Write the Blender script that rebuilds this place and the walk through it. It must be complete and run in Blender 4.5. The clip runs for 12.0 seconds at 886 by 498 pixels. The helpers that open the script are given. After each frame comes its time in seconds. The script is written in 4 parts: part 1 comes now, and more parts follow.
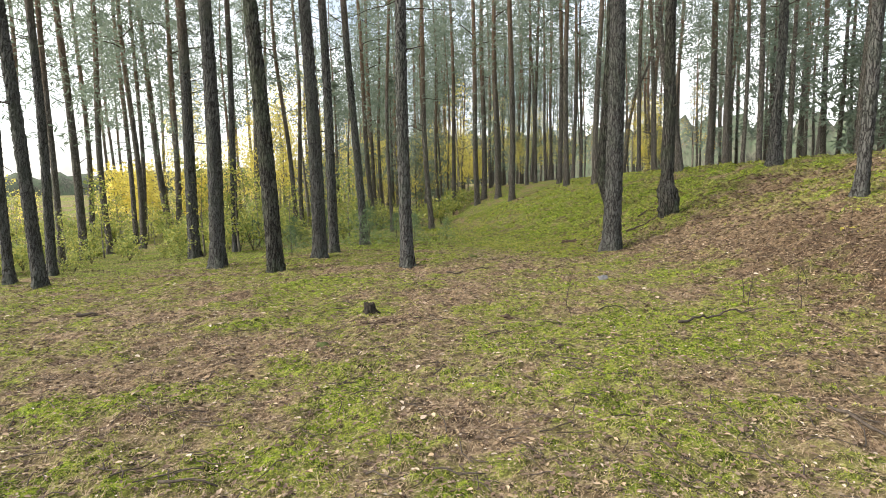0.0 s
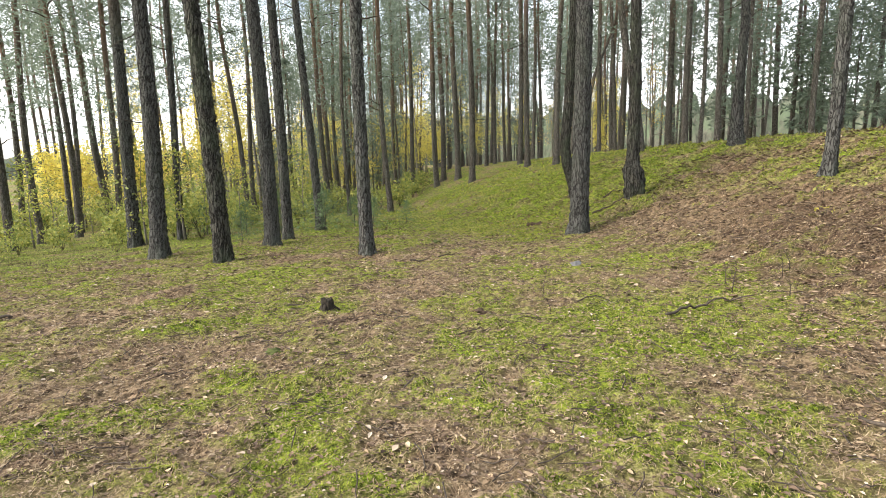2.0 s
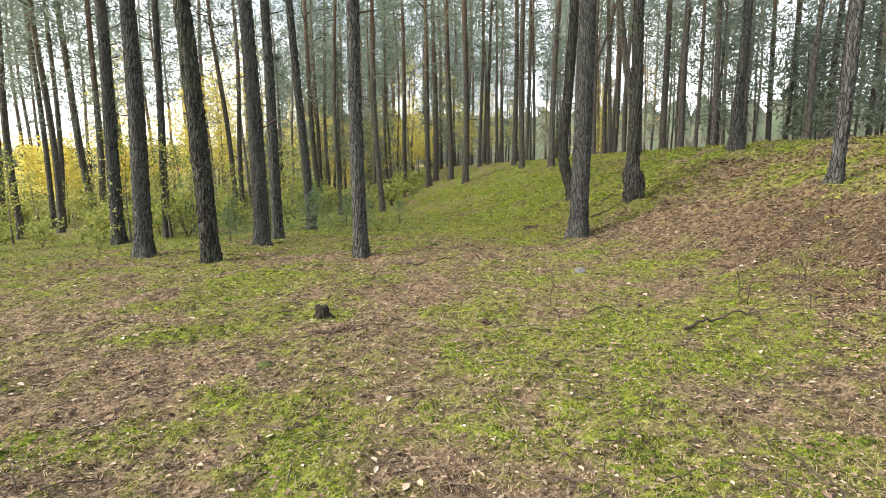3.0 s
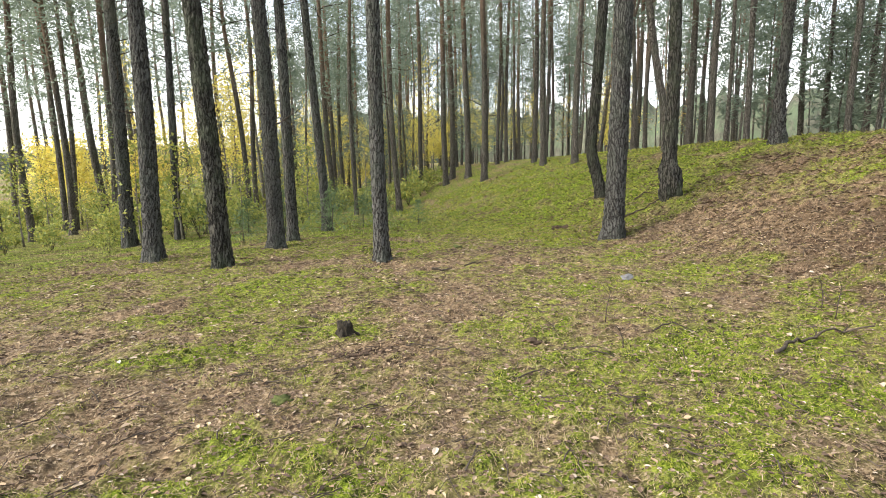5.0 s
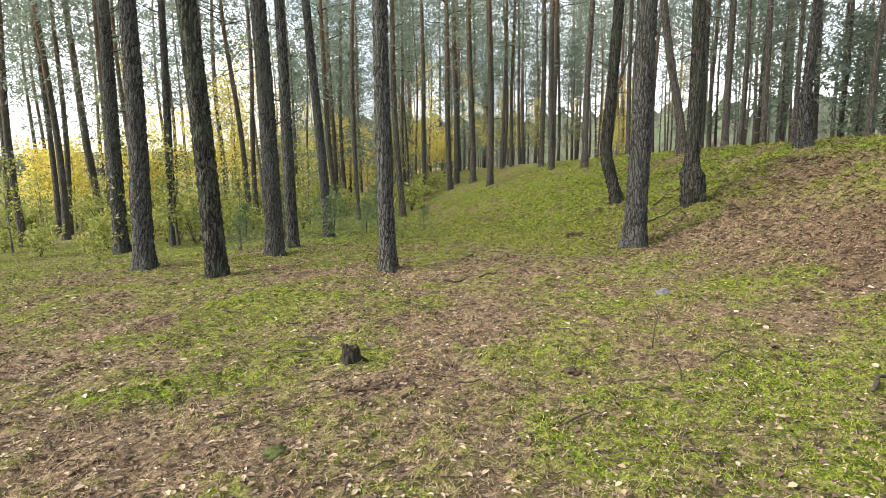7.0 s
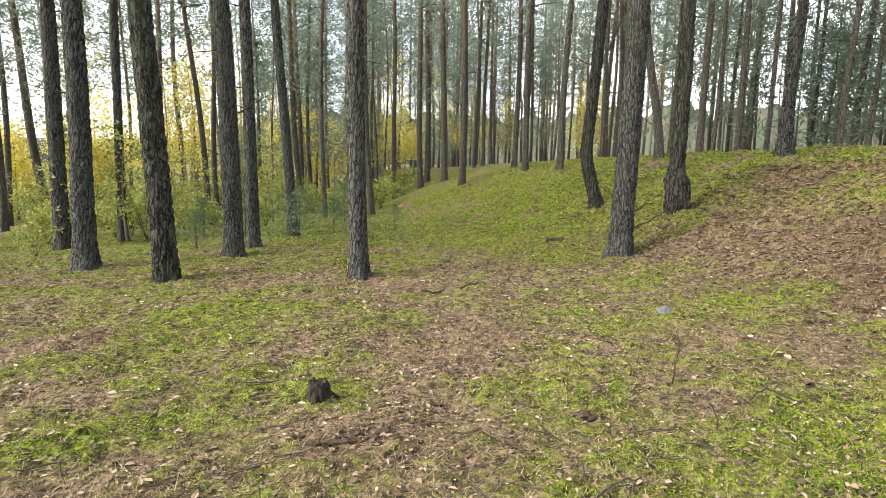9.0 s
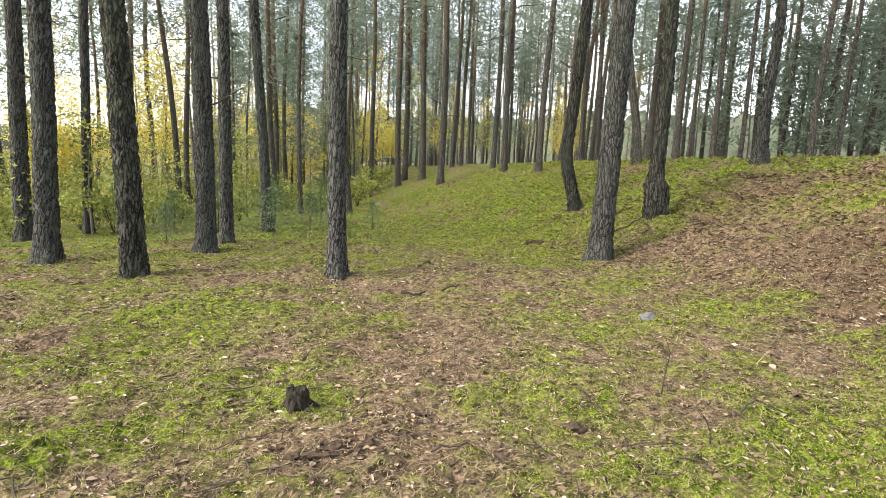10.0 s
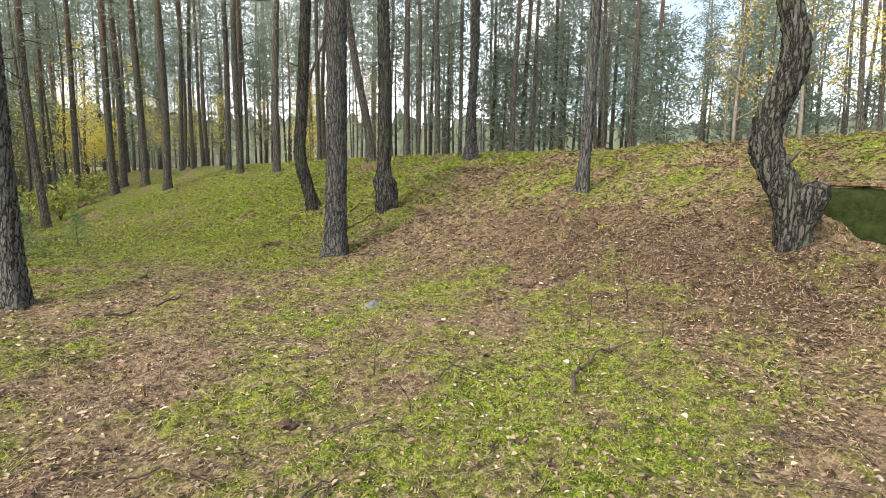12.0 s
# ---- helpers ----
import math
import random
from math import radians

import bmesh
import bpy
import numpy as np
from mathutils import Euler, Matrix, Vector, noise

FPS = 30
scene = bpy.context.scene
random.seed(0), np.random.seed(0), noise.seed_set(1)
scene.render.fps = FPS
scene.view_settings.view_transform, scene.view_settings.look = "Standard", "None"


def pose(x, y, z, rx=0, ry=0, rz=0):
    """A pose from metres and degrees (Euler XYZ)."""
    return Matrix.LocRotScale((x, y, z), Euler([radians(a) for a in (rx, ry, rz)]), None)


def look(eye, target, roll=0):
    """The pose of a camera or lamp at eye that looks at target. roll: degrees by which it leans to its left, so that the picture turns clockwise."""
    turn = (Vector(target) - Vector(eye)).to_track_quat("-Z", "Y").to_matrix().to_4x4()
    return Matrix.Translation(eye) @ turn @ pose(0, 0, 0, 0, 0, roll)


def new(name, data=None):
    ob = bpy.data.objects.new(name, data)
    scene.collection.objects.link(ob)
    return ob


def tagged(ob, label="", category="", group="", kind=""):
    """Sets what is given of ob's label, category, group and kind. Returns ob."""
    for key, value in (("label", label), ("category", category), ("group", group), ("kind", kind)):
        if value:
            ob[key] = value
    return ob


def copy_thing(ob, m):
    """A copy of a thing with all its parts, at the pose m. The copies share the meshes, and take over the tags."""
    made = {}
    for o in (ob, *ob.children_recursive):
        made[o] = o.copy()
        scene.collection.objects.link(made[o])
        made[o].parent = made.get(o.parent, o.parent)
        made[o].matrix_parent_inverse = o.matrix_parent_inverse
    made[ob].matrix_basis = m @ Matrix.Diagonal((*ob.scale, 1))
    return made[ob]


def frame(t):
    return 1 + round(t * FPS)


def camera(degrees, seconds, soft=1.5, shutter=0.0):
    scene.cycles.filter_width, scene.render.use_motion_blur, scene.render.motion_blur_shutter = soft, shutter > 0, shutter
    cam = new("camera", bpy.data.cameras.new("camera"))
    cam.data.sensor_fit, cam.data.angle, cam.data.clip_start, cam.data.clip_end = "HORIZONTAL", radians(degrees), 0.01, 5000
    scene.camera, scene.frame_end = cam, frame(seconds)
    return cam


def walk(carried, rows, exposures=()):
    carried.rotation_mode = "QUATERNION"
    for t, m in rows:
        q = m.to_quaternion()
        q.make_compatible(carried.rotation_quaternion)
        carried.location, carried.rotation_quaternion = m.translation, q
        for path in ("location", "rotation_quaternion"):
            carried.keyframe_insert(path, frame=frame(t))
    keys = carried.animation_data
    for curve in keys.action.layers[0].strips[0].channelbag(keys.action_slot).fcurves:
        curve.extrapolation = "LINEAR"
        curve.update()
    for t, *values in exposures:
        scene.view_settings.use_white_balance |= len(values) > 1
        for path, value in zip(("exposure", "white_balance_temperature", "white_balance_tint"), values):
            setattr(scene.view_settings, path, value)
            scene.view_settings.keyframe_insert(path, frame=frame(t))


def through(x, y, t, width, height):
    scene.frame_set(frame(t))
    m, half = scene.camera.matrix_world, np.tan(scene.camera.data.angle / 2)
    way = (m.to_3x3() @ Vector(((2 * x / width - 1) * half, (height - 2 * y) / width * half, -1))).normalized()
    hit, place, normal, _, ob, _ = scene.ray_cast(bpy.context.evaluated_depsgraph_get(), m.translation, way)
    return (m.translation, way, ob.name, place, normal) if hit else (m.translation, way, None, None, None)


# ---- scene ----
cam = camera(77.7, 12.0, soft=0.9)
PATH = [
    (0, (-0.001, 0.023, 1.476), (-0.003, 2.008, 1.233), -1.1),
    (0.5, (-0.062, 0.169, 1.456), (0.077, 2.147, 1.197), -0.3),
    (1, (-0.131, 0.283, 1.462), (0.169, 2.242, 1.191), 0.2),
    (1.5, (-0.153, 0.451, 1.458), (0.12, 2.407, 1.147), -0.2),
    (2, (-0.08, 0.673, 1.473), (0.068, 2.643, 1.161), -1.4),
    (2.5, (-0.098, 0.836, 1.47), (0.036, 2.807, 1.158), -1.4),
    (3, (-0.205, 1.034, 1.489), (-0.016, 3.0, 1.175), -0.4),
    (3.5, (-0.289, 1.19, 1.479), (-0.125, 3.158, 1.164), -0.3),
    (3.7, (-0.296, 1.286, 1.476), (-0.236, 3.26, 1.164), -0.8),
    (5.5, (-0.414, 2.007, 1.447), (-0.253, 3.974, 1.126), -0.9),
    (6, (-0.435, 2.225, 1.424), (-0.327, 4.197, 1.113), -1.8),
    (6.5, (-0.462, 2.389, 1.413), (-0.458, 4.365, 1.102), -1.4),
    (7, (-0.505, 2.528, 1.421), (-0.364, 4.5, 1.119), -0.7),
    (7.2, (-0.532, 2.576, 1.423), (-0.327, 4.542, 1.117), -0.7),
    (8.8, (-0.595, 3.211, 1.453), (-0.456, 5.181, 1.137), 0.2),
    (9, (-0.617, 3.283, 1.441), (-0.352, 5.24, 1.13), 1.0),
    (9.5, (-0.7, 3.391, 1.442), (-0.348, 5.336, 1.134), 1.1),
    (10, (-0.685, 3.448, 1.443), (-0.329, 5.391, 1.131), 2.6),
    (10.5, (-0.668, 3.411, 1.44), (-0.285, 5.35, 1.131), 2.6),
    (11, (-0.596, 3.406, 1.419), (0.027, 5.284, 1.123), 3.1),
    (11.5, (-0.489, 3.361, 1.422), (0.445, 5.106, 1.133), 2.6),
    (12, (-0.342, 3.29, 1.425), (0.808, 4.903, 1.141), 1.0),
]
walk(cam, [(t, look(eye, target, roll)) for t, eye, target, roll in PATH], [(0, 1.06), (1, 1.18), (2.5, 1.16), (3.5, 1.18), (5, 1.2), (6, 1.2), (7, 1.1), (9, 1.17), (10, 1.22), (11, 1.17), (12, 1.12)])

# ---- world and light ----
world = bpy.data.worlds.new("overcast_sky")
scene.world = world
world.use_nodes = True
wn = world.node_tree.nodes
wl = world.node_tree.links
wn.clear()
w_out = wn.new("ShaderNodeOutputWorld")
w_bg = wn.new("ShaderNodeBackground")
w_bg.inputs["Strength"].default_value = 0.12
w_sky = wn.new("ShaderNodeTexSky")
w_sky.sky_type = "NISHITA"
w_sky.sun_disc = False
w_sky.sun_elevation = radians(32)
w_sky.sun_rotation = radians(-103)
w_sky.dust_density = 3.0
w_tc = wn.new("ShaderNodeTexCoord")
w_noise = wn.new("ShaderNodeTexNoise")
w_noise.inputs["Scale"].default_value = 3.4
w_noise.inputs["Detail"].default_value = 6.0
w_ramp = wn.new("ShaderNodeValToRGB")
w_ramp.color_ramp.elements[0].position = 0.38
w_ramp.color_ramp.elements[0].color = (0.12, 0.12, 0.12, 1)
w_ramp.color_ramp.elements[1].position = 0.68
w_ramp.color_ramp.elements[1].color = (0.88, 0.88, 0.88, 1)
w_mix = wn.new("ShaderNodeMixRGB")
w_mix.inputs["Color2"].default_value = (11.6, 11.7, 11.9, 1)
wl.new(w_tc.outputs["Generated"], w_noise.inputs["Vector"])
wl.new(w_noise.outputs["Fac"], w_ramp.inputs["Fac"])
wl.new(w_ramp.outputs["Color"], w_mix.inputs["Fac"])
wl.new(w_sky.outputs["Color"], w_mix.inputs["Color1"])
wl.new(w_mix.outputs["Color"], w_bg.inputs["Color"])
wl.new(w_bg.outputs["Background"], w_out.inputs["Surface"])

sun = new("sun", bpy.data.lights.new("sun", "SUN"))
sun.data.energy = 3.2
sun.data.angle = radians(28)
sun.data.color = (1.0, 0.95, 0.87)
sun.matrix_world = look((-26, -6, 19), (0, 0, 0))


# ---- materials ----
class Mat:
    """A node material with a principled shader and short ways to wire it."""

    def __init__(self, name, rough=0.85, spec=0.25):
        self.m = bpy.data.materials.new(name)
        self.m.use_nodes = True
        self.n, self.l = self.m.node_tree.nodes, self.m.node_tree.links
        self.b = self.n["Principled BSDF"]
        self.b.inputs["Roughness"].default_value = rough
        self.b.inputs["Specular IOR Level"].default_value = spec
        self.tc = self.n.new("ShaderNodeTexCoord")

    def link(self, a, b):
        self.l.new(a, b)

    def coords(self, sx=1.0, sy=1.0, sz=1.0, which="Object"):
        mp = self.n.new("ShaderNodeMapping")
        mp.inputs["Scale"].default_value = (sx, sy, sz)
        self.link(self.tc.outputs[which], mp.inputs["Vector"])
        return mp.outputs["Vector"]

    def noise(self, vec, scale, detail=4.0, rough=0.6, dist=0.0):
        t = self.n.new("ShaderNodeTexNoise")
        t.inputs["Scale"].default_value = scale
        t.inputs["Detail"].default_value = detail
        t.inputs["Roughness"].default_value = rough
        t.inputs["Distortion"].default_value = dist
        self.link(vec, t.inputs["Vector"])
        return t.outputs["Fac"]

    def voronoi(self, vec, scale, feature="DISTANCE_TO_EDGE"):
        t = self.n.new("ShaderNodeTexVoronoi")
        t.feature = feature
        t.inputs["Scale"].default_value = scale
        self.link(vec, t.inputs["Vector"])
        return t.outputs["Distance"]

    def ramp(self, fac, *stops):
        r = self.n.new("ShaderNodeValToRGB")
        e = r.color_ramp.elements
        while len(e) < len(stops):
            e.new(0.5)
        for el, (p, c) in zip(e, stops):
            el.position = p
            el.color = (c, c, c, 1) if isinstance(c, float) else (*c, 1)
        self.link(fac, r.inputs["Fac"])
        return r.outputs["Color"]

    def mix(self, fac, a, b, kind="MIX"):
        x = self.n.new("ShaderNodeMixRGB")
        x.blend_type = kind
        for s, v in (("Fac", fac), ("Color1", a), ("Color2", b)):
            if isinstance(v, (int, float)):
                x.inputs[s].default_value = v if s == "Fac" else (v, v, v, 1)
            elif isinstance(v, tuple):
                x.inputs[s].default_value = (*v, 1)
            else:
                self.link(v, x.inputs[s])
        return x.outputs["Color"]

    def random(self, island=True):
        g = self.n.new("ShaderNodeNewGeometry" if island else "ShaderNodeObjectInfo")
        return g.outputs["Random Per Island" if island else "Random"]

    def color(self, c):
        self.link(c, self.b.inputs["Base Color"])

    def bump(self, h, strength=0.6, dist=0.02):
        bp = self.n.new("ShaderNodeBump")
        bp.inputs["Strength"].default_value = strength
        bp.inputs["Distance"].default_value = dist
        self.link(h, bp.inputs["Height"])
        self.link(bp.outputs["Normal"], self.b.inputs["Normal"])

    def thin(self, amount, tint):
        """Lets some light through, as leaves and needles do."""
        tr = self.n.new("ShaderNodeBsdfTranslucent")
        if isinstance(tint, tuple):
            tr.inputs["Color"].default_value = (*tint, 1)
        else:
            self.link(tint, tr.inputs["Color"])
        ms = self.n.new("ShaderNodeMixShader")
        ms.inputs["Fac"].default_value = amount
        self.link(self.b.outputs["BSDF"], ms.inputs[1])
        self.link(tr.outputs["BSDF"], ms.inputs[2])
        self.link(ms.outputs["Shader"], self.n["Material Output"].inputs["Surface"])


def bark_material(name, plate, groove, green, upper, high=7.0, scale=22.0, crack=0.2, long=0.27):
    k = Mat(name, 0.92, 0.15)
    v = k.coords(1, 1, long)
    wob = k.noise(k.coords(1, 1, 0.5), 9.0, 5.0)
    warp = k.mix(0.16, v, wob, "ADD")
    edge = k.voronoi(warp, scale)
    cells = k.ramp(edge, (0.01, 0.0), (crack, 1.0))
    fine = k.noise(k.coords(1, 1, 0.35), 60.0, 6.0, 0.7)
    big = k.noise(k.coords(1, 1, 0.6), 2.3, 4.0)
    tone = k.mix(k.ramp(fine, (0.3, 0.0), (0.72, 1.0)), tuple(c * 0.7 for c in plate), tuple(c * 1.3 for c in plate))
    col = k.mix(cells, groove, tone)
    col = k.mix(k.ramp(big, (0.48, 0.0), (0.7, 0.55)), col, green)
    sep = k.n.new("ShaderNodeSeparateXYZ")
    k.link(k.tc.outputs["Object"], sep.inputs["Vector"])
    div = k.n.new("ShaderNodeMath")
    div.operation = "MULTIPLY_ADD"
    div.inputs[1].default_value = 0.1
    k.link(sep.outputs["Z"], div.inputs[0])
    wobble = k.n.new("ShaderNodeMath")
    wobble.operation = "MULTIPLY"
    wobble.inputs[1].default_value = 0.3
    k.link(big, wobble.inputs[0])
    k.link(wobble.outputs[0], div.inputs[2])
    up = k.ramp(div.outputs[0], (high * 0.1 - 0.1, 0.0), (high * 0.1 + 0.55, 0.9))
    flake = k.mix(k.ramp(fine, (0.35, 0.0), (0.7, 1.0)), tuple(c * 0.6 for c in upper), upper)
    col = k.mix(up, col, flake)
    rnd = k.random(False)
    col = k.mix(k.ramp(rnd, (0.0, 0.0), (1.0, 0.3)), col, tuple(c * 0.6 for c in plate))
    k.color(col)
    k.bump(k.mix(0.35, cells, fine), 1.0, 0.05)
    return k.m


bark = bark_material("pine_bark", (0.105, 0.104, 0.096), (0.014, 0.012, 0.011), (0.080, 0.098, 0.070), (0.22, 0.16, 0.12), 9.0, 22.0, 0.13, 0.22)
# Trunks farther off: paler plates and less dark grooves than the near bark.
bark_far = bark_material("pine_bark_far", (0.165, 0.150, 0.130), (0.04, 0.034, 0.028), (0.105, 0.12, 0.085), (0.27, 0.18, 0.12), 7.5)
bark_scarred = bark_material("scarred_pine_bark", (0.085, 0.082, 0.069), (0.009, 0.008, 0.007), (0.085, 0.112, 0.062), (0.24, 0.16, 0.11), 9.0, 19.0, 0.17, 0.15)


def leaf_material(name, colors, through=0.35, rough=0.6):
    k = Mat(name, rough, 0.3)
    r = k.random()
    steps = [(i / max(1, len(colors) - 1), c) for i, c in enumerate(colors)]
    col = k.ramp(r, *steps)
    col = k.mix(k.ramp(k.noise(k.coords(), 0.35, 3.0), (0.3, 0.0), (0.7, 0.45)), col, colors[-1])
    k.color(col)
    k.thin(through, col)
    return k.m


needles = leaf_material("pine_needles", [(0.12, 0.16, 0.118), (0.175, 0.22, 0.165), (0.23, 0.27, 0.21)], 0.6)
spruce_needles = leaf_material("young_conifer_needles", [(0.06, 0.10, 0.045), (0.10, 0.15, 0.07), (0.16, 0.21, 0.10)], 0.3)
yellow_leaves = leaf_material("yellow_autumn_leaves", [(0.64, 0.51, 0.10), (0.76, 0.66, 0.18), (0.46, 0.46, 0.13), (0.68, 0.55, 0.11)], 0.55)
pale_leaves = leaf_material("pale_undergrowth_leaves", [(0.40, 0.38, 0.07), (0.17, 0.23, 0.06), (0.52, 0.47, 0.12), (0.11, 0.17, 0.05), (0.30, 0.33, 0.09)], 0.4)
orange_leaves = leaf_material("orange_autumn_leaves", [(0.60, 0.34, 0.06), (0.68, 0.46, 0.08), (0.50, 0.46, 0.12)], 0.45)
moss_green = leaf_material("moss_and_grass", [(0.10, 0.135, 0.010), (0.19, 0.245, 0.015), (0.31, 0.365, 0.03), (0.30, 0.25, 0.09)], 0.3, 0.8)
dry_grass = leaf_material("dry_grass", [(0.30, 0.29, 0.10), (0.17, 0.22, 0.05), (0.42, 0.36, 0.19)], 0.3, 0.8)
needle_brown = leaf_material("fallen_needles", [(0.20, 0.135, 0.076), (0.35, 0.25, 0.148), (0.062, 0.042, 0.026), (0.47, 0.37, 0.24)], 0.05, 0.8)
leaf_litter = leaf_material("dead_leaves", [(0.34, 0.26, 0.18), (0.46, 0.39, 0.30), (0.24, 0.16, 0.10), (0.38, 0.29, 0.20), (0.52, 0.46, 0.37)], 0.15, 0.7)


def plain_material(name, a, b, scale, rough=0.9, bump=0.5):
    k = Mat(name, rough, 0.2)
    f = k.noise(k.coords(), scale, 6.0, 0.65)
    k.color(k.mix(k.ramp(f, (0.3, 0.0), (0.7, 1.0)), a, b))
    k.bump(f, bump, 0.02)
    return k.m


twig_wood = plain_material("dead_twig_wood", (0.022, 0.018, 0.014), (0.10, 0.08, 0.062), 30.0)
stump_wood = plain_material("rotten_stump_wood", (0.007, 0.006, 0.005), (0.055, 0.046, 0.033), 30.0)
cone_scale = plain_material("pine_cone_scales", (0.035, 0.026, 0.02), (0.13, 0.09, 0.06), 60.0)
stone_grey = plain_material("grey_stone", (0.08, 0.08, 0.085), (0.20, 0.20, 0.205), 14.0)
# Green moss on the block, its colour lowered further for the pit's shade.
slab_moss_shaded = plain_material("shaded_mossy_concrete", (0.003, 0.006, 0.001), (0.026, 0.038, 0.007), 10.0, 0.95, 1.0)
birch_bark = plain_material("grey_sapling_bark", (0.10, 0.09, 0.075), (0.26, 0.24, 0.20), 12.0)
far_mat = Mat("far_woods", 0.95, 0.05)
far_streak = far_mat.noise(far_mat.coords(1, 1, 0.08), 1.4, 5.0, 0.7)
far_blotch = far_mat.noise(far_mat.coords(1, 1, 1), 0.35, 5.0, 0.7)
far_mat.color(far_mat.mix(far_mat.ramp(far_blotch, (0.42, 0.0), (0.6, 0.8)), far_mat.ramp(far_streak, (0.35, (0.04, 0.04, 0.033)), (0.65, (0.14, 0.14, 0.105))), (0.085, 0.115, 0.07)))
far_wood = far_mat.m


# ---- the lie of the land ----
def soft(s, w):
    return w * np.logaddexp(0, np.asarray(s, float) / w)


def foot_of_bank(y):
    return np.interp(y, [-40, 6, 9, 12.5, 15, 20, 25, 33, 60], [3.9, 3.9, 4.3, 3.9, 3.2, 1.8, 0.5, -0.8, -3])


def lay(x, y):
    """Height of the smooth ground: a flat that falls away ahead and to the left, and a long bank on the right."""
    x, y = np.asarray(x, float), np.asarray(y, float)
    flat = -0.03 - 0.052 * soft(-x, 1) - 0.028 * soft(y - 4, 1)
    flat = -1.5 + soft(flat + 1.5, 0.15)
    s = x - foot_of_bank(y)
    bank = 0.36 * (soft(s, 0.35) - soft(s - 6.5, 0.7))
    pit = -0.75 * np.exp(-(((x - 7.1) / 0.75) ** 2 + ((y - 4.85) / 0.95) ** 2) ** 2)
    return flat + bank + pit


def wave(x, y, f, seed):
    """Smooth uneven relief made of crossing sine waves."""
    g = np.random.RandomState(seed)
    z = np.zeros_like(np.asarray(x, float))
    for _ in range(9):
        a, p = g.uniform(0, 6.283, 2)
        k = f * g.uniform(0.6, 1.7)
        z = z + np.sin(k * (np.cos(a) * x + np.sin(a) * y) + p + 0.8 * np.sin(0.6 * k * (np.sin(a) * x - np.cos(a) * y) + p))
    return z / 9


def lattice(x, y, f, seed):
    """Irregular smooth relief from -1 to 1, f cells a metre."""
    c, q = math.cos(seed * 1.7), math.sin(seed * 1.7)
    u, v = (c * x - q * y) * f + 31.7 * seed, (q * x + c * y) * f - 17.3 * seed
    iu, iv = np.floor(u), np.floor(v)
    fu, fv = u - iu, v - iv
    fu, fv = fu * fu * (3 - 2 * fu), fv * fv * (3 - 2 * fv)
    iu, iv = iu.astype(np.int64), iv.astype(np.int64)

    def corner(a, b):
        h = (a * 374761393 + b * 668265263 + seed * 974634777) & 0xFFFFFFFF
        h = ((h ^ (h >> 13)) * 1274126177) & 0xFFFFFFFF
        return (h ^ (h >> 16)) / 2147483648.0 - 1.0

    top = corner(iu, iv) * (1 - fu) + corner(iu + 1, iv) * fu
    low = corner(iu, iv + 1) * (1 - fu) + corner(iu + 1, iv + 1) * fu
    return top * (1 - fv) + low * fv


def cushions(x, y):
    """Hand-sized cushions of moss and the hollows between them."""
    return 0.6 * lattice(x, y, 6.5, 3) + 0.5 * lattice(x, y, 15.0, 4)


def hump(x, y, cx, cy, rx, ry, turn=0.0):
    a = radians(turn)
    dx, dy = np.asarray(x) - cx, np.asarray(y) - cy
    u, v = dx * np.cos(a) + dy * np.sin(a), -dx * np.sin(a) + dy * np.cos(a)
    return np.exp(-((u / rx) ** 2 + (v / ry) ** 2))


def ground_z(x, y):
    x, y = np.asarray(x, float), np.asarray(y, float)
    z = lay(x, y) + 0.045 * wave(x, y, 2.2, 3) + 0.045 * wave(x, y, 7.0, 5)
    on_bank = np.clip((x - foot_of_bank(y)) / 1.2, 0, 1) * np.clip((24 - y) / 4, 0, 1)
    z = z + on_bank * (0.05 * wave(x, y, 4.6, 13) + 0.055 * lattice(x, y, 2.6, 14) + 0.045 * lattice(x, y, 6.0, 15))
    for cx, cy, rx, ry, turn, amount in MOUNDS:
        z = z + amount * hump(x, y, cx, cy, rx, ry, turn)
    near = np.exp(-(((x - 1) / 17) ** 2 + ((y - 10) / 17) ** 2) ** 2)
    z = z + near * (0.032 * cushions(x, y) + 0.024 * lattice(x, y, 3.0, 6) + 0.012 * lattice(x, y, 32.0, 5))
    return z


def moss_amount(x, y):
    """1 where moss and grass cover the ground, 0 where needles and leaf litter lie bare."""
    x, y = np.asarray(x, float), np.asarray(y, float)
    # The cushions term lays litter in the hollows, its brown standing in for shade.
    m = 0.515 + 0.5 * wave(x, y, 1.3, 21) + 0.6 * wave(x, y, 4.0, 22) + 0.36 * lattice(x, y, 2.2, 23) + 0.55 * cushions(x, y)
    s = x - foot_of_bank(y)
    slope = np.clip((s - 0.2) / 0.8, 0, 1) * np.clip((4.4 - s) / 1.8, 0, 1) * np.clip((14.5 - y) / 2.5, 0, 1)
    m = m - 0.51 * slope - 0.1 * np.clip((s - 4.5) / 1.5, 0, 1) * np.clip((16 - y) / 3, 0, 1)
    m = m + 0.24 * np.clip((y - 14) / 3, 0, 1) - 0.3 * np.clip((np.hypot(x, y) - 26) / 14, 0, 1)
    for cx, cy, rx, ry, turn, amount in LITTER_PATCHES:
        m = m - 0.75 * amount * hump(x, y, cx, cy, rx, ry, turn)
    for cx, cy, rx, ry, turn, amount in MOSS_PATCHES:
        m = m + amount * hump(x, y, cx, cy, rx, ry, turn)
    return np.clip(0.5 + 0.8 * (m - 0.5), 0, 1)


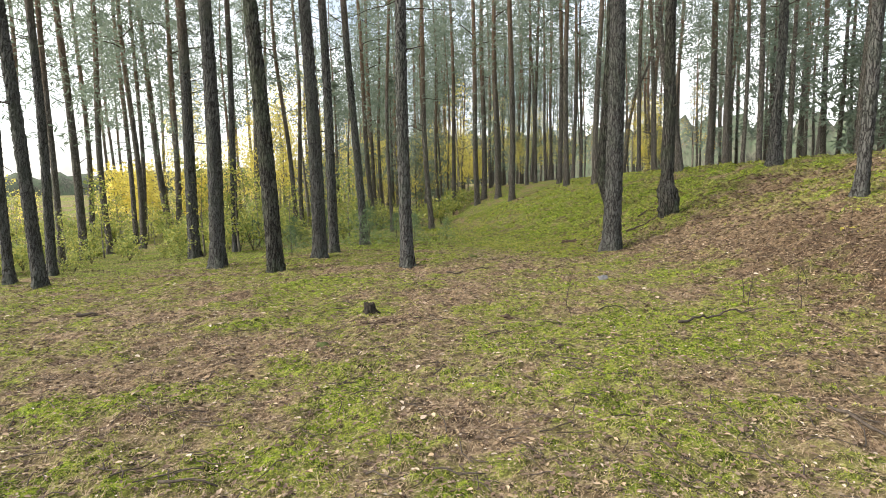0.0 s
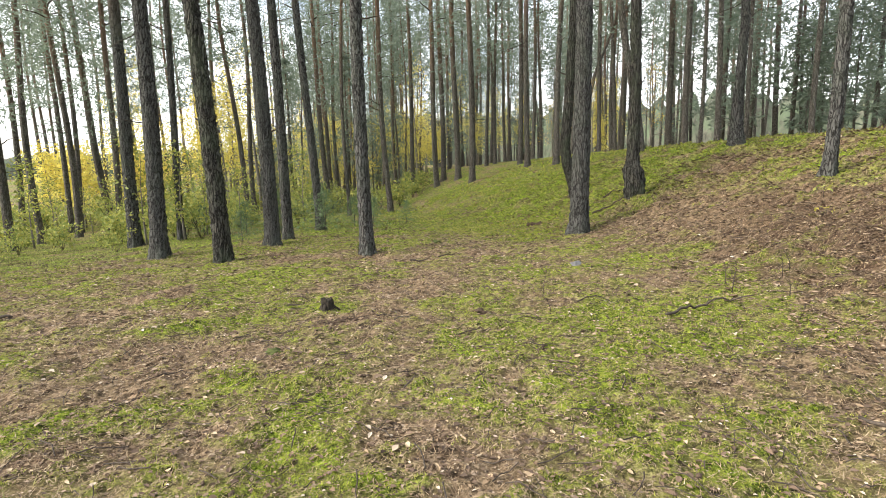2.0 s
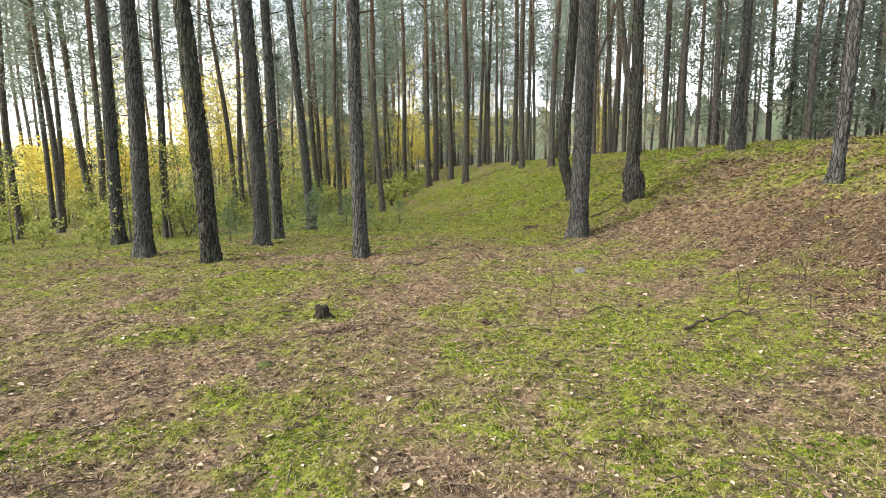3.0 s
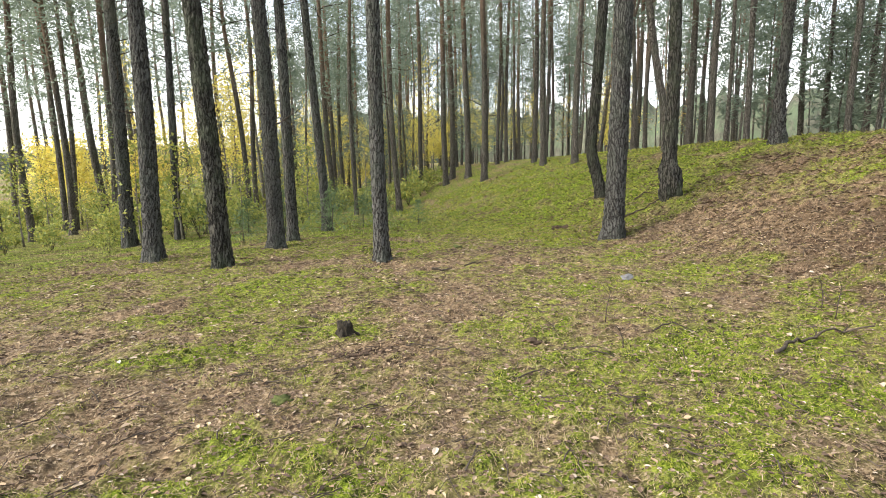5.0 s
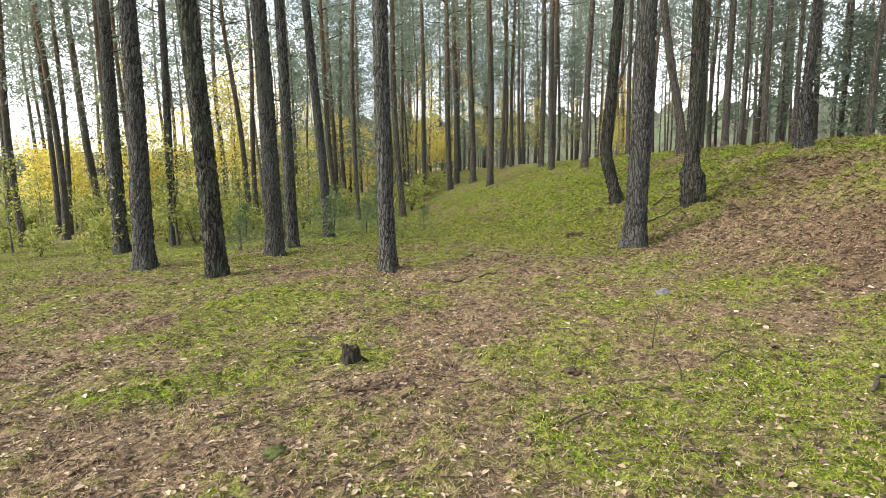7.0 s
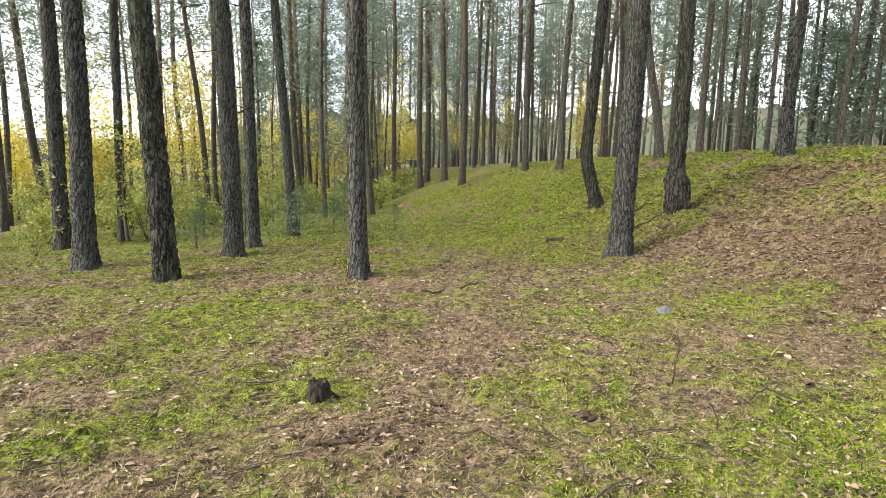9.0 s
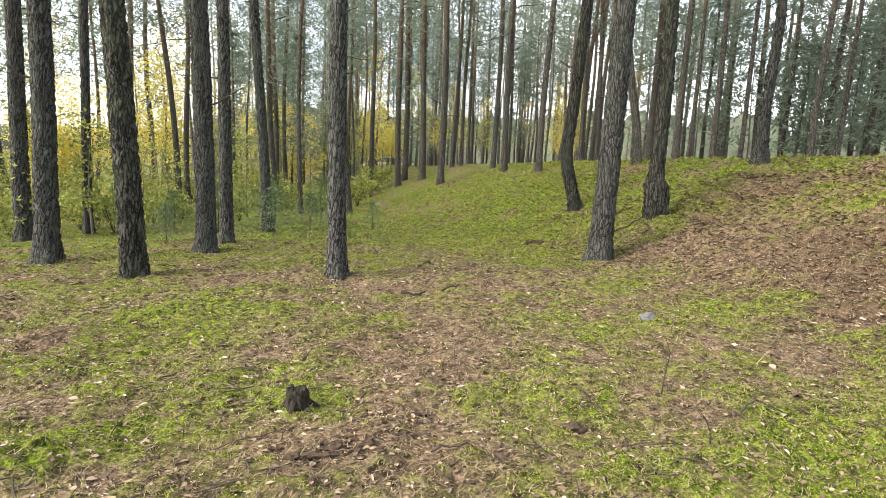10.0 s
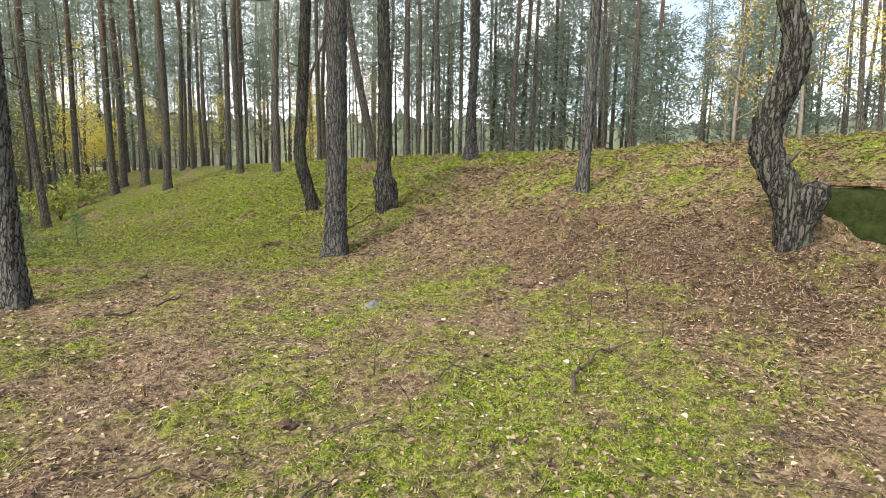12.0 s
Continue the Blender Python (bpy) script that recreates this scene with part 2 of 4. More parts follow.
# centre, half-widths, turn, strength
MOUNDS = [(-2.35, 9.75, 0.9, 0.32, 12, 0.10), (-3.2, 8.9, 0.7, 0.22, 20, 0.06), (-1.75, 7.6, 0.9, 0.25, 25, 0.05), (-2.5, 6.4, 0.7, 0.2, 20, 0.05), (1.2, 7.3, 0.5, 0.4, 0, 0.05), (-0.9, 9.0, 0.8, 0.3, 10, 0.04), (-4.5, 9.9, 1.0, 0.3, 10, 0.06), (6.45, 6.0, 0.75, 0.75, 0, -0.112)]
LITTER_PATCHES = [
    (-0.70, 6.27, 0.3, 0.14, 0, 0.9), (6.4, 5.3, 1.1, 0.8, 0, 0.6), (6.1, 6.6, 0.9, 1.0, 0, 0.5),
    (0.05, 3.55, 0.42, 0.55, 0, 0.9), (-2.6, 5.0, 1.6, 0.7, 12, 0.8), (-1.9, 3.6, 1.0, 0.5, 15, 0.6), (2.6, 3.6, 0.6, 0.8, 0, 0.6),
    (-4.0, 7.6, 1.6, 0.7, 20, 0.7), (0.4, 10.6, 1.3, 1.5, 0, 0.7), (0.3, 8.2, 0.9, 0.8, 0, 0.45), (1.5, 6.75, 0.4, 0.35, 0, 0.8), (0.2, 5.6, 0.8, 0.35, 10, 0.5), (1.9, 5.2, 0.5, 0.3, 0, 0.4), (3.6, 4.6, 0.8, 0.6, 0, 0.6), (-0.2, 6.6, 0.5, 0.5, 0, 0.5), (-0.75, 6.3, 0.7, 0.5, 0, 0.5), (4.6, 10.5, 1.2, 2.0, 0, 0.5),
]
MOSS_PATCHES = [
    (3.0, 6.1, 1.0, 0.7, 10, 0.7), (-0.75, 4.0, 0.35, 0.8, 0, 0.6), (1.3, 4.6, 0.7, 0.9, 0, 0.35), (-2.3, 9.6, 0.9, 0.7, 10, 0.7), (3.0, 16.0, 1.7, 2.6, 20, 0.8),
    (0.9, 7.3, 0.55, 0.5, 0, 0.5), (-1.5, 6.9, 1.0, 0.35, 20, 0.5), (1.7, 8.6, 0.4, 0.3, 0, 0.4), (2.1, 4.8, 0.6, 0.7, 0, 0.4),
]


# dark duff, mostly on the bank's slope; the last two strips paint moss-mound shade
DUFF_SHADE_PATCHES = [(4.9, 7.3, 1.3, 0.9, 20, 0.9), (5.6, 8.9, 1.3, 0.9, 0, 0.8), (5.1, 5.7, 0.9, 0.9, 0, 0.9), (6.2, 6.9, 0.9, 1.2, 0, 0.9), (6.6, 10.3, 1.0, 0.9, 0, 0.6), (5.6, 5.0, 0.9, 0.7, 0, 0.9), (4.2, 9.6, 0.7, 0.7, 0, 0.5), (0.1, 3.55, 0.4, 0.45, 0, 0.6), (-0.70, 6.27, 0.24, 0.10, 0, 1.3), (-2.2, 3.7, 0.8, 0.35, 15, 0.5), (2.7, 3.4, 0.4, 0.5, 0, 0.5), (-3.0, 9.2, 0.5, 0.12, 15, 0.9), (-2.3, 9.35, 0.6, 0.10, 10, 0.9)]


def duff_shade_amount(x, y):
    z = 0.35 * lattice(x, y, 3.5, 31) + 0.3 * lattice(x, y, 9.0, 32)
    return np.clip(sum(a * hump(x, y, cx, cy, rx, ry, turn) for cx, cy, rx, ry, turn, a in DUFF_SHADE_PATCHES) * (1 + 1.3 * z), 0, 1)


def spaced(runs, far, grow=1.16):
    """Grid lines: even steps in each run, then growing ones out to the horizon."""
    mid = np.concatenate([np.arange(p, q, step) for (p, step), (q, _) in zip(runs, runs[1:])])
    left, right, d, p, q = [], [], runs[0][1], mid[0], mid[-1]
    while p > -far or q < far:
        d *= grow
        p, q = p - d, q + d
        left.append(p)
        right.append(q)
    return np.concatenate((left[::-1], mid, right))


def mesh_from(name, verts, faces, material, smooth=True):
    me = bpy.data.meshes.new(name)
    me.from_pydata(verts, [], faces)
    me.materials.append(material)
    if smooth:
        me.polygons.foreach_set("use_smooth", [True] * len(me.polygons))
    me.update()
    return me


def grid_faces(rows, cols, closed=False):
    i = np.arange(rows - 1)[:, None]
    j = np.arange(cols if closed else cols - 1)[None, :]
    jn = (j + 1) % cols
    a = i * cols + j
    b = i * cols + jn
    return np.stack((a, b, b + cols, a + cols), -1).reshape(-1, 4)


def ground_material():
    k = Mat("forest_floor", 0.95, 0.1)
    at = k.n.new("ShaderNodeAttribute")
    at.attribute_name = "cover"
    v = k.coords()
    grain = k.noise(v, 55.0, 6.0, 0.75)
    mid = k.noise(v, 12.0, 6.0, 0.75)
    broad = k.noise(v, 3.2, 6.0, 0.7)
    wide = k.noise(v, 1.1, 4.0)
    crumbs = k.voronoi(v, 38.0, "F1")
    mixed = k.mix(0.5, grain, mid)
    # Near-black low ends here and in moss put shade between clumps into the colour.
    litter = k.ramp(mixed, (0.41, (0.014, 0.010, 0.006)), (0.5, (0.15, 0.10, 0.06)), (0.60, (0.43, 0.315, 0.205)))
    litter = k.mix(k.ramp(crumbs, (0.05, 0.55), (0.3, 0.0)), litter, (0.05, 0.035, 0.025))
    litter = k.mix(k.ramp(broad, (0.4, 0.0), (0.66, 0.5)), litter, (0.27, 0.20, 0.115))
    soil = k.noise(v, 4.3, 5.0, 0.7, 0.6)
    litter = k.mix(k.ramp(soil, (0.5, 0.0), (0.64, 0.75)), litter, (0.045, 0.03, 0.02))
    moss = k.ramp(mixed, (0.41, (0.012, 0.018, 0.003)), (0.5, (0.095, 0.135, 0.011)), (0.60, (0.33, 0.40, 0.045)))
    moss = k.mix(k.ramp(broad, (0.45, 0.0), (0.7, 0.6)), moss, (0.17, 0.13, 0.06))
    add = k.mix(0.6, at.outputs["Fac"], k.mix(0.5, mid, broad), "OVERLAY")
    duff_shade = k.n.new("ShaderNodeAttribute")
    duff_shade.attribute_name = "duff_shade"
    dark = k.mix(1.0, duff_shade.outputs["Fac"], k.ramp(mid, (0.36, 0.25), (0.6, 1.0)), "MULTIPLY")
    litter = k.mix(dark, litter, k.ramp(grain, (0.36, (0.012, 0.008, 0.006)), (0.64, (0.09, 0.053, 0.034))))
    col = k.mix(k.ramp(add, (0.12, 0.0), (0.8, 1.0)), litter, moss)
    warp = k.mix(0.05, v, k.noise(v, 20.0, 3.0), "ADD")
    # Scattered irregular dark spots, colour only.
    dark_spots = k.mix(1.0, k.ramp(k.voronoi(warp, 10.0, "F1"), (0.18, 0.95), (0.38, 0.0)), k.ramp(wide, (0.4, 0.15), (0.6, 1.0)), "MULTIPLY")
    col = k.mix(dark_spots, col, (0.030, 0.022, 0.014))
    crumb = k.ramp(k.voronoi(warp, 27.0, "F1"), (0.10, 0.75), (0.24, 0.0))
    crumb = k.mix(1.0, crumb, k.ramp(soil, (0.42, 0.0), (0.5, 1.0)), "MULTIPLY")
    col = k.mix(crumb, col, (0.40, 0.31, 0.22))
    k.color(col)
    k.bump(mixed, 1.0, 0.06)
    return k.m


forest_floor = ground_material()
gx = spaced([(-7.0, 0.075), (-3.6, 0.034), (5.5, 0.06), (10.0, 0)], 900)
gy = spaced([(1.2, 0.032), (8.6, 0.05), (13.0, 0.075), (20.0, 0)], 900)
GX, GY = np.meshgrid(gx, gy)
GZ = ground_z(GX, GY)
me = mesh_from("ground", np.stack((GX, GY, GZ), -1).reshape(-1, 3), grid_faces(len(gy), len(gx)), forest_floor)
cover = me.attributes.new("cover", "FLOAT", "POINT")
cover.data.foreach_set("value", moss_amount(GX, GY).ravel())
duff_shade = me.attributes.new("duff_shade", "FLOAT", "POINT")
duff_shade.data.foreach_set("value", duff_shade_amount(GX, GY).ravel())
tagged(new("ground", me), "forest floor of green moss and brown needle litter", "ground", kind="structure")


def zg(x, y):
    return float(ground_z(np.array([x]), np.array([y]))[0])


# ---- building helpers ----
def part(name, me, parent, label=""):
    ob = new(name, me)
    ob.parent = parent
    if label:
        ob["label"] = label
    return ob


def tube(name, points, radii, material, sides=8, rough=0.0, seed=0, cap=True):
    """A tapered, bent round limb along points."""
    g = np.random.RandomState(seed)
    pts = np.array(points, float)
    rad = np.array(radii, float)
    n = len(pts)
    tan = np.gradient(pts, axis=0)
    tan /= np.linalg.norm(tan, axis=1)[:, None] + 1e-9
    ref = np.array([0.0, 0, 1]) if abs(tan[:, 2]).mean() < 0.7 else np.array([1.0, 0, 0])
    u = np.cross(tan, ref)
    u /= np.linalg.norm(u, axis=1)[:, None] + 1e-9
    v = np.cross(tan, u)
    a = np.linspace(0, 2 * np.pi, sides, endpoint=False)
    r = rad[:, None] * (1 + rough * g.uniform(-1, 1, (n, sides)))
    ring = pts[:, None] + r[..., None] * (np.cos(a)[None, :, None] * u[:, None] + np.sin(a)[None, :, None] * v[:, None])
    verts = ring.reshape(-1, 3)
    faces = [tuple(int(k) for k in f) for f in grid_faces(n, sides, True)]
    if cap:
        faces += [tuple(range(sides))[::-1], tuple((n - 1) * sides + k for k in range(sides))]
    return mesh_from(name, [tuple(p) for p in verts], faces, material)


def trunk_mesh(name, spine, radius, height, material, sides=48, step=0.04, fine=6.5, plates=0.02, seed=0, swell=None):
    """A pine trunk: spine(z) gives the middle, radius(z) the half-thickness; bark plates stand out of the lower part."""
    zs = np.concatenate((np.arange(-0.25, fine, step), np.arange(fine, height, 0.5), [height]))
    a = np.linspace(0, 2 * np.pi, sides, endpoint=False)
    g = random.Random(seed)
    off = g.uniform(0, 50)
    verts = []
    flute = [g.uniform(0, 6.28) for _ in range(3)]
    for z in zs:
        cx, cy = spine(max(z, 0))
        r0 = radius(max(z, 0))
        fl = math.exp(-max(z, 0) / 0.22)
        for t in a:
            r = r0 * (1 + fl * 0.13 * (math.sin(4 * t + flute[0]) + math.sin(3 * t + flute[1])))
            if swell:
                r += swell(t, z)
            if z < fine:
                c, s = math.cos(t) * r0, math.sin(t) * r0
                d = noise.voronoi(Vector((c * 19 + off, s * 19, z * 7.5)))[0]
                ridge = min(1.0, (d[1] - d[0]) * 2.6)
                r += plates * (ridge - 0.8) + 0.25 * plates * noise.noise(Vector((c * 60, s * 60 + off, z * 22)))
            verts.append((cx + r * math.cos(t), cy + r * math.sin(t), z))
    faces = [tuple(int(k) for k in f) for f in grid_faces(len(zs), sides, True)]
    return mesh_from(name, verts, faces, material)


def leaf_cloud(name, centres, sizes, count, length, width, material, seed, droop=0.0, flat=0.6):
    """Many thin pointed blades in clumps round the centres: needles or leaves."""
    g = np.random.RandomState(seed)
    c = np.repeat(np.array(centres, float), count, axis=0)
    s = np.repeat(np.array(sizes, float), count)
    n = len(c)
    d = g.normal(size=(n, 3))
    d[:, 2] *= flat
    d /= np.linalg.norm(d, axis=1)[:, None]
    p = c + d * (s * g.uniform(0.05, 1.0, n) ** 0.6)[:, None]
    out = d + 0.7 * g.normal(size=(n, 3))
    out[:, 2] -= droop
    out /= np.linalg.norm(out, axis=1)[:, None]
    side = np.cross(out, g.normal(size=(n, 3)))
    side /= np.linalg.norm(side, axis=1)[:, None]
    ln = (length * g.uniform(0.6, 1.3, n))[:, None]
    wd = (width * g.uniform(0.6, 1.3, n))[:, None]
    verts = np.stack((p, p + out * ln * 0.55 + side * wd, p + out * ln, p + out * ln * 0.5 - side * wd * 0.6), 1).reshape(-1, 3)
    faces = np.arange(4 * n).reshape(-1, 4)
    return mesh_from(name, verts, faces.tolist(), material, False)


def pine_crown(name, seed, low, top, reach, branches, tufts, blades, length=0.36, width=0.05):
    """Layered clumps of needles on rising and spreading boughs between two heights."""
    g = random.Random(seed)
    centres, sizes = [], []
    for i in range(branches):
        f = (i + g.random()) / branches
        z = low + (top - low) * f
        r = reach * (1 - 0.75 * f ** 1.6) * (0.55 + 0.45 * min(1, f * 4)) * g.uniform(0.5, 1.15)
        a = i * 2.399 + g.uniform(-0.5, 0.5)
        for k in range(tufts):
            q = (0.35 + 0.65 * (k + g.random()) / tufts)
            sw = g.gauss(0, 0.16 * r)
            centres.append((math.cos(a) * r * q - math.sin(a) * sw, math.sin(a) * r * q + math.cos(a) * sw, z + r * q * g.uniform(-0.05, 0.35) + g.gauss(0, 0.12)))
            sizes.append(g.uniform(0.22, 0.48))
    return leaf_cloud(name, centres, sizes, blades, length, width, needles, seed, flat=0.32)


SHAPES = ((7.5, 2.7), (8.5, 2.5), (6.2, 2.9), (9.0, 2.8))
CROWNS = [pine_crown("crown", 11 + i, low, 18.5, reach, 34, 6, 9) for i, (low, reach) in enumerate(SHAPES)]
CROWNS_MID = [pine_crown("crown", 15 + i, low, 18.5, reach, 36, 6, 12, 0.27, 0.032) for i, (low, reach) in enumerate(SHAPES)]
CROWNS_FINE = [pine_crown("crown", 19 + i, low + 1.0, 18.5, reach, 36, 7, 17, 0.20, 0.020) for i, (low, reach) in enumerate(SHAPES)]

LOWER = [pine_crown("crown", 30 + i, 3.8 + 0.5 * i, 10.0, 3.0, 13, 4, 11, 0.27, 0.032) for i in range(3)]


def bough_mesh(seed, length, thick, rise):
    g = random.Random(seed)
    pts, rad, p, a = [], [], Vector((0, 0, 0)), g.uniform(-0.3, 0.3)
    n = 7
    for i in range(n):
        f = i / (n - 1)
        pts.append(tuple(p))
        rad.append(thick * (1 - 0.8 * f))
        a += g.uniform(-0.25, 0.25)
        p = p + Vector((math.cos(a), math.sin(a), rise + g.uniform(-0.25, 0.2))) * (length / n)
    return tube("dead_branch", pts, rad, twig_wood, 5)


BOUGHS = [bough_mesh(40 + i, 0.5 + 0.28 * (i % 5), 0.012 + 0.004 * (i % 3), (-0.25, 0.15, 0.4)[i % 3]) for i in range(8)]
LIVE = [bough_mesh(60 + i, 2.0 + 0.2 * i, 0.035, 0.3) for i in range(4)]


def straight(lx, ly, sway, seed):
    g = random.Random(seed)
    a, b = g.uniform(0, 6.28), g.uniform(0, 6.28)

    def spine(z):
        zz = z if z < 9 else 9 + (z - 9) * 0.4
        return (lx * zz + sway * (math.sin(0.45 * z + a) - math.sin(a)), ly * zz + sway * (math.sin(0.38 * z + b) - math.sin(b)))
    return spine


def taper(r, height, flare=0.36):
    return lambda z: r * (max(0.08, 1.03 - 0.8 * (z / height) ** 1.15) + flare * math.exp(-z / 0.25))


def dress(tree, spine, radius, seed, crowns, low=3.0, high=9.0, dead=7):
    """Crown, live boughs and dead snags of a pine."""
    g = random.Random(seed)
    if crowns:
        ob = part("crown", crowns[seed % 4], tree)
        x, y = spine(12)
        ob.matrix_basis = pose(x, y, 0, 0, 0, g.uniform(0, 360))
        for i in range(4):
            z = g.uniform(8.5, 14)
            x, y = spine(z)
            part("bough", LIVE[i], tree).matrix_basis = pose(x, y, z, 0, 0, g.uniform(0, 360))
    if crowns is CROWNS_MID and (seed % 3 == 0 or tree.matrix_basis.translation.x < -1):
        part("crown", LOWER[seed % 3], tree).matrix_basis = pose(*spine(7), 0, 0, 0, g.uniform(0, 360))
    for i in range(dead):
        z = g.uniform(low, high)
        a = g.uniform(0, 360)
        x, y = spine(z)
        r = radius(z) * 0.8
        part("dead_branch", BOUGHS[g.randrange(8)], tree).matrix_basis = pose(x + r * math.cos(radians(a)), y + r * math.sin(radians(a)), z, 0, 0, a)


PINE_COUNT = [0]


def pine(x, y, dia, lx=0.0, ly=0.0, spine=None, radius=None, material=None, label="", swell=None, near=True, sway=0.05, height=20.0, plates=None, low=2.5, dead=7):
    PINE_COUNT[0] += 1
    seed = 100 + PINE_COUNT[0]
    tree = new("pine_tree")
    tree.matrix_basis = Matrix.Translation((x, y, zg(x, y)))
    spine = spine or straight(lx, ly, sway, seed)
    radius = radius or taper(dia * (0.435 if near else 0.42 if x < 8 else 0.35), height)
    if near:
        me = trunk_mesh("trunk", spine, radius, height, material or bark, 48, 0.045, 6.0, plates or 0.03 * min(1, dia / 0.4), seed, swell)
    else:
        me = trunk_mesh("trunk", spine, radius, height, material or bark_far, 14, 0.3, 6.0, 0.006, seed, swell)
    part("trunk", me, tree)
    dress(tree, spine, radius, seed, CROWNS_FINE if near else CROWNS_MID, low=low, dead=dead)
    tagged(tree, label or ("tall pine with a straight dark bark trunk on mossy ground" if near else "slender tall pine trunk standing among other pines"), "tree", "pines of the wood")
    return tree


def bent(points, side):
    """A spine through (offset, height) pairs, offset along side."""
    zs, os = [p[1] for p in points], [p[0] for p in points]

    def spine(z):
        o = 0.0
        for d in (-0.18, -0.06, 0.06, 0.18):
            o += np.interp(max(0, z + d), zs, os) / 4
        o -= np.interp(0, zs, os)
        return (o * side[0], o * side[1])
    return spine


def table(points):
    zs, rs = [p[0] for p in points], [0.9 * p[1] for p in points]
    return lambda z: float(np.interp(z, zs, rs))


# ---- pines along the walk ----
pine(-0.77, 11.6, 0.305, -0.003, 0)
pine(-3.78, 12.25, 0.41, -0.026, -0.009, sway=0.06, label="dark pine with a curved trunk and greenish bark", material=bark_scarred)
pine(-3.32, 14.7, 0.42, -0.018, -0.004)
pine(-5.84, 14.1, 0.43, 0.006, 0.002)
pine(3.87, 12.6, 0.45, -0.012, 0.001, label="thick pine with deeply furrowed bark at the foot of the bank")
pine(-8.2, 18.0, 0.42, 0.0, 0.001)
pine(7.62, 10.09, 0.245, 0.018, -0.018, label="slim pine leaning slightly on the brown needle bank")


def scar(t, z):
    near = math.exp(-((z - 0.42) / 0.36) ** 4)
    return near * (0.036 * (1.0 + math.cos(t - 4.2)) + 0.028 * math.sin(5 * t + 9 * z) + 0.016 * math.sin(11 * t - 16 * z))


pine(5.74, 14.0, 0.38, spine=bent([(0, 0), (0.01, 0.3), (-0.06, 0.66), (-0.07, 0.9), (-0.06, 1.4), (-0.05, 2.6), (-0.09, 4.2), (-0.1, 20)], (0.85, -0.52)), swell=scar,
     radius=table([(0, 0.26), (0.3, 0.235), (0.7, 0.215), (0.95, 0.175), (2.6, 0.158), (4.5, 0.14), (20, 0.03)]), material=bark_scarred, label="pine with a swollen, scarred and mossy foot on the bank")
pine(5.08, 16.55, 0.38, spine=bent([(0.0, 0), (-0.16, 0.55), (-0.29, 1.0), (-0.34, 1.45), (-0.28, 2.1), (-0.20, 3.4), (-0.12, 5), (-0.05, 20)], (0.93, -0.38)),
     radius=table([(0, 0.22), (0.3, 0.18), (0.9, 0.185), (1.4, 0.165), (5, 0.145), (20, 0.03)]), label="pine with a crooked, sharply bent foot on the bank", material=bark_scarred)
pine(9.23, 15.43, 0.42, spine=bent([(0, 0), (-0.03, 0.6), (-0.04, 1.3), (0, 2.2), (0.03, 3.2), (0.02, 4.2), (0.05, 7), (0.1, 20)], (0.8, -0.6)),
     radius=table([(0, 0.28), (0.1, 0.25), (0.5, 0.19), (1.1, 0.16), (1.7, 0.135), (4.2, 0.125), (20, 0.03)]), plates=0.045, label="pine with thick flaking plates of bark at its foot")
pine(-9.0, 12.1, 0.31, -0.03, -0.022)
pine(-10.92, 13.67, 0.27, 0.018, 0.014)
pine(-10.96, 15.22, 0.28, 0.010, 0.008)
pine(-12.6, 18.0, 0.24, 0.018, 0.012, near=False)
pine(-13.26, 20.16, 0.34, -0.007, -0.004, near=False)
pine(-3.21, 16.1, 0.32, -0.021, -0.004)
pine(-2.65, 18.39, 0.30, -0.036, -0.005)
banded = pine(-7.22, 19.02, 0.26, 0.018, 0.007, label="slim pine with a white painted band on its trunk")
white_paint = plain_material("white_tree_paint", (0.22, 0.22, 0.20), (0.45, 0.45, 0.42), 25.0)
part("paint_band", tube("paint_band", [(0.017, 0.007, 0.96), (0.018, 0.007, 0.98), (0.019, 0.008, 1.005)], [0.121, 0.123, 0.121], white_paint, 20, 0.02, 2, False), banded, "band of white paint")
# the S-shaped pine with a burl
crooked = pine(6.36, 6.00, 0.5, height=15.0, material=bark_scarred, plates=0.032, low=5.0, dead=3,
     spine=bent([(-0.09, 0), (-0.09, 0.23), (-0.13, 0.46), (-0.22, 0.65), (-0.36, 0.86), (-0.44, 1.05), (-0.43, 1.24), (-0.36, 1.43), (-0.27, 1.64), (-0.21, 1.88), (-0.22, 2.1), (-0.28, 2.32), (-0.36, 2.55), (-0.7, 4.5), (-0.7, 15)], (0.36, -0.93)),
     radius=table([(0, 0.20), (0.23, 0.19), (0.46, 0.20), (0.66, 0.215), (0.86, 0.20), (1.03, 0.185), (1.25, 0.172), (1.6, 0.162), (1.9, 0.155), (2.3, 0.135), (2.6, 0.127), (15, 0.03)]),
     label="twisted S-shaped pine with a burl and greenish bark")
crooked.matrix_basis = crooked.matrix_basis @ Matrix.Scale(1.08, 4)
part("burl", trunk_mesh("burl", lambda z: (0.36 * (0.03 + 0.22 * max(0, z)), -0.93 * (0.03 + 0.22 * max(0, z))), table([(0, 0.10), (0.15, 0.18), (0.35, 0.2), (0.46, 0.185), (0.52, 0.14), (0.55, 0.02)]), 0.55, bark_scarred, 40, 0.03, 0.6, 0.03, 9), crooked, "sawn-off knob of bark with grey lichen").location = (0, 0, 0.13)
part("snag", tube("snag", [(-0.08, 0.19, 0.82), (-0.03, 0.07, 0.90), (0.0, -0.01, 1.0)], [0.05, 0.028, 0.005], twig_wood, 7), crooked)

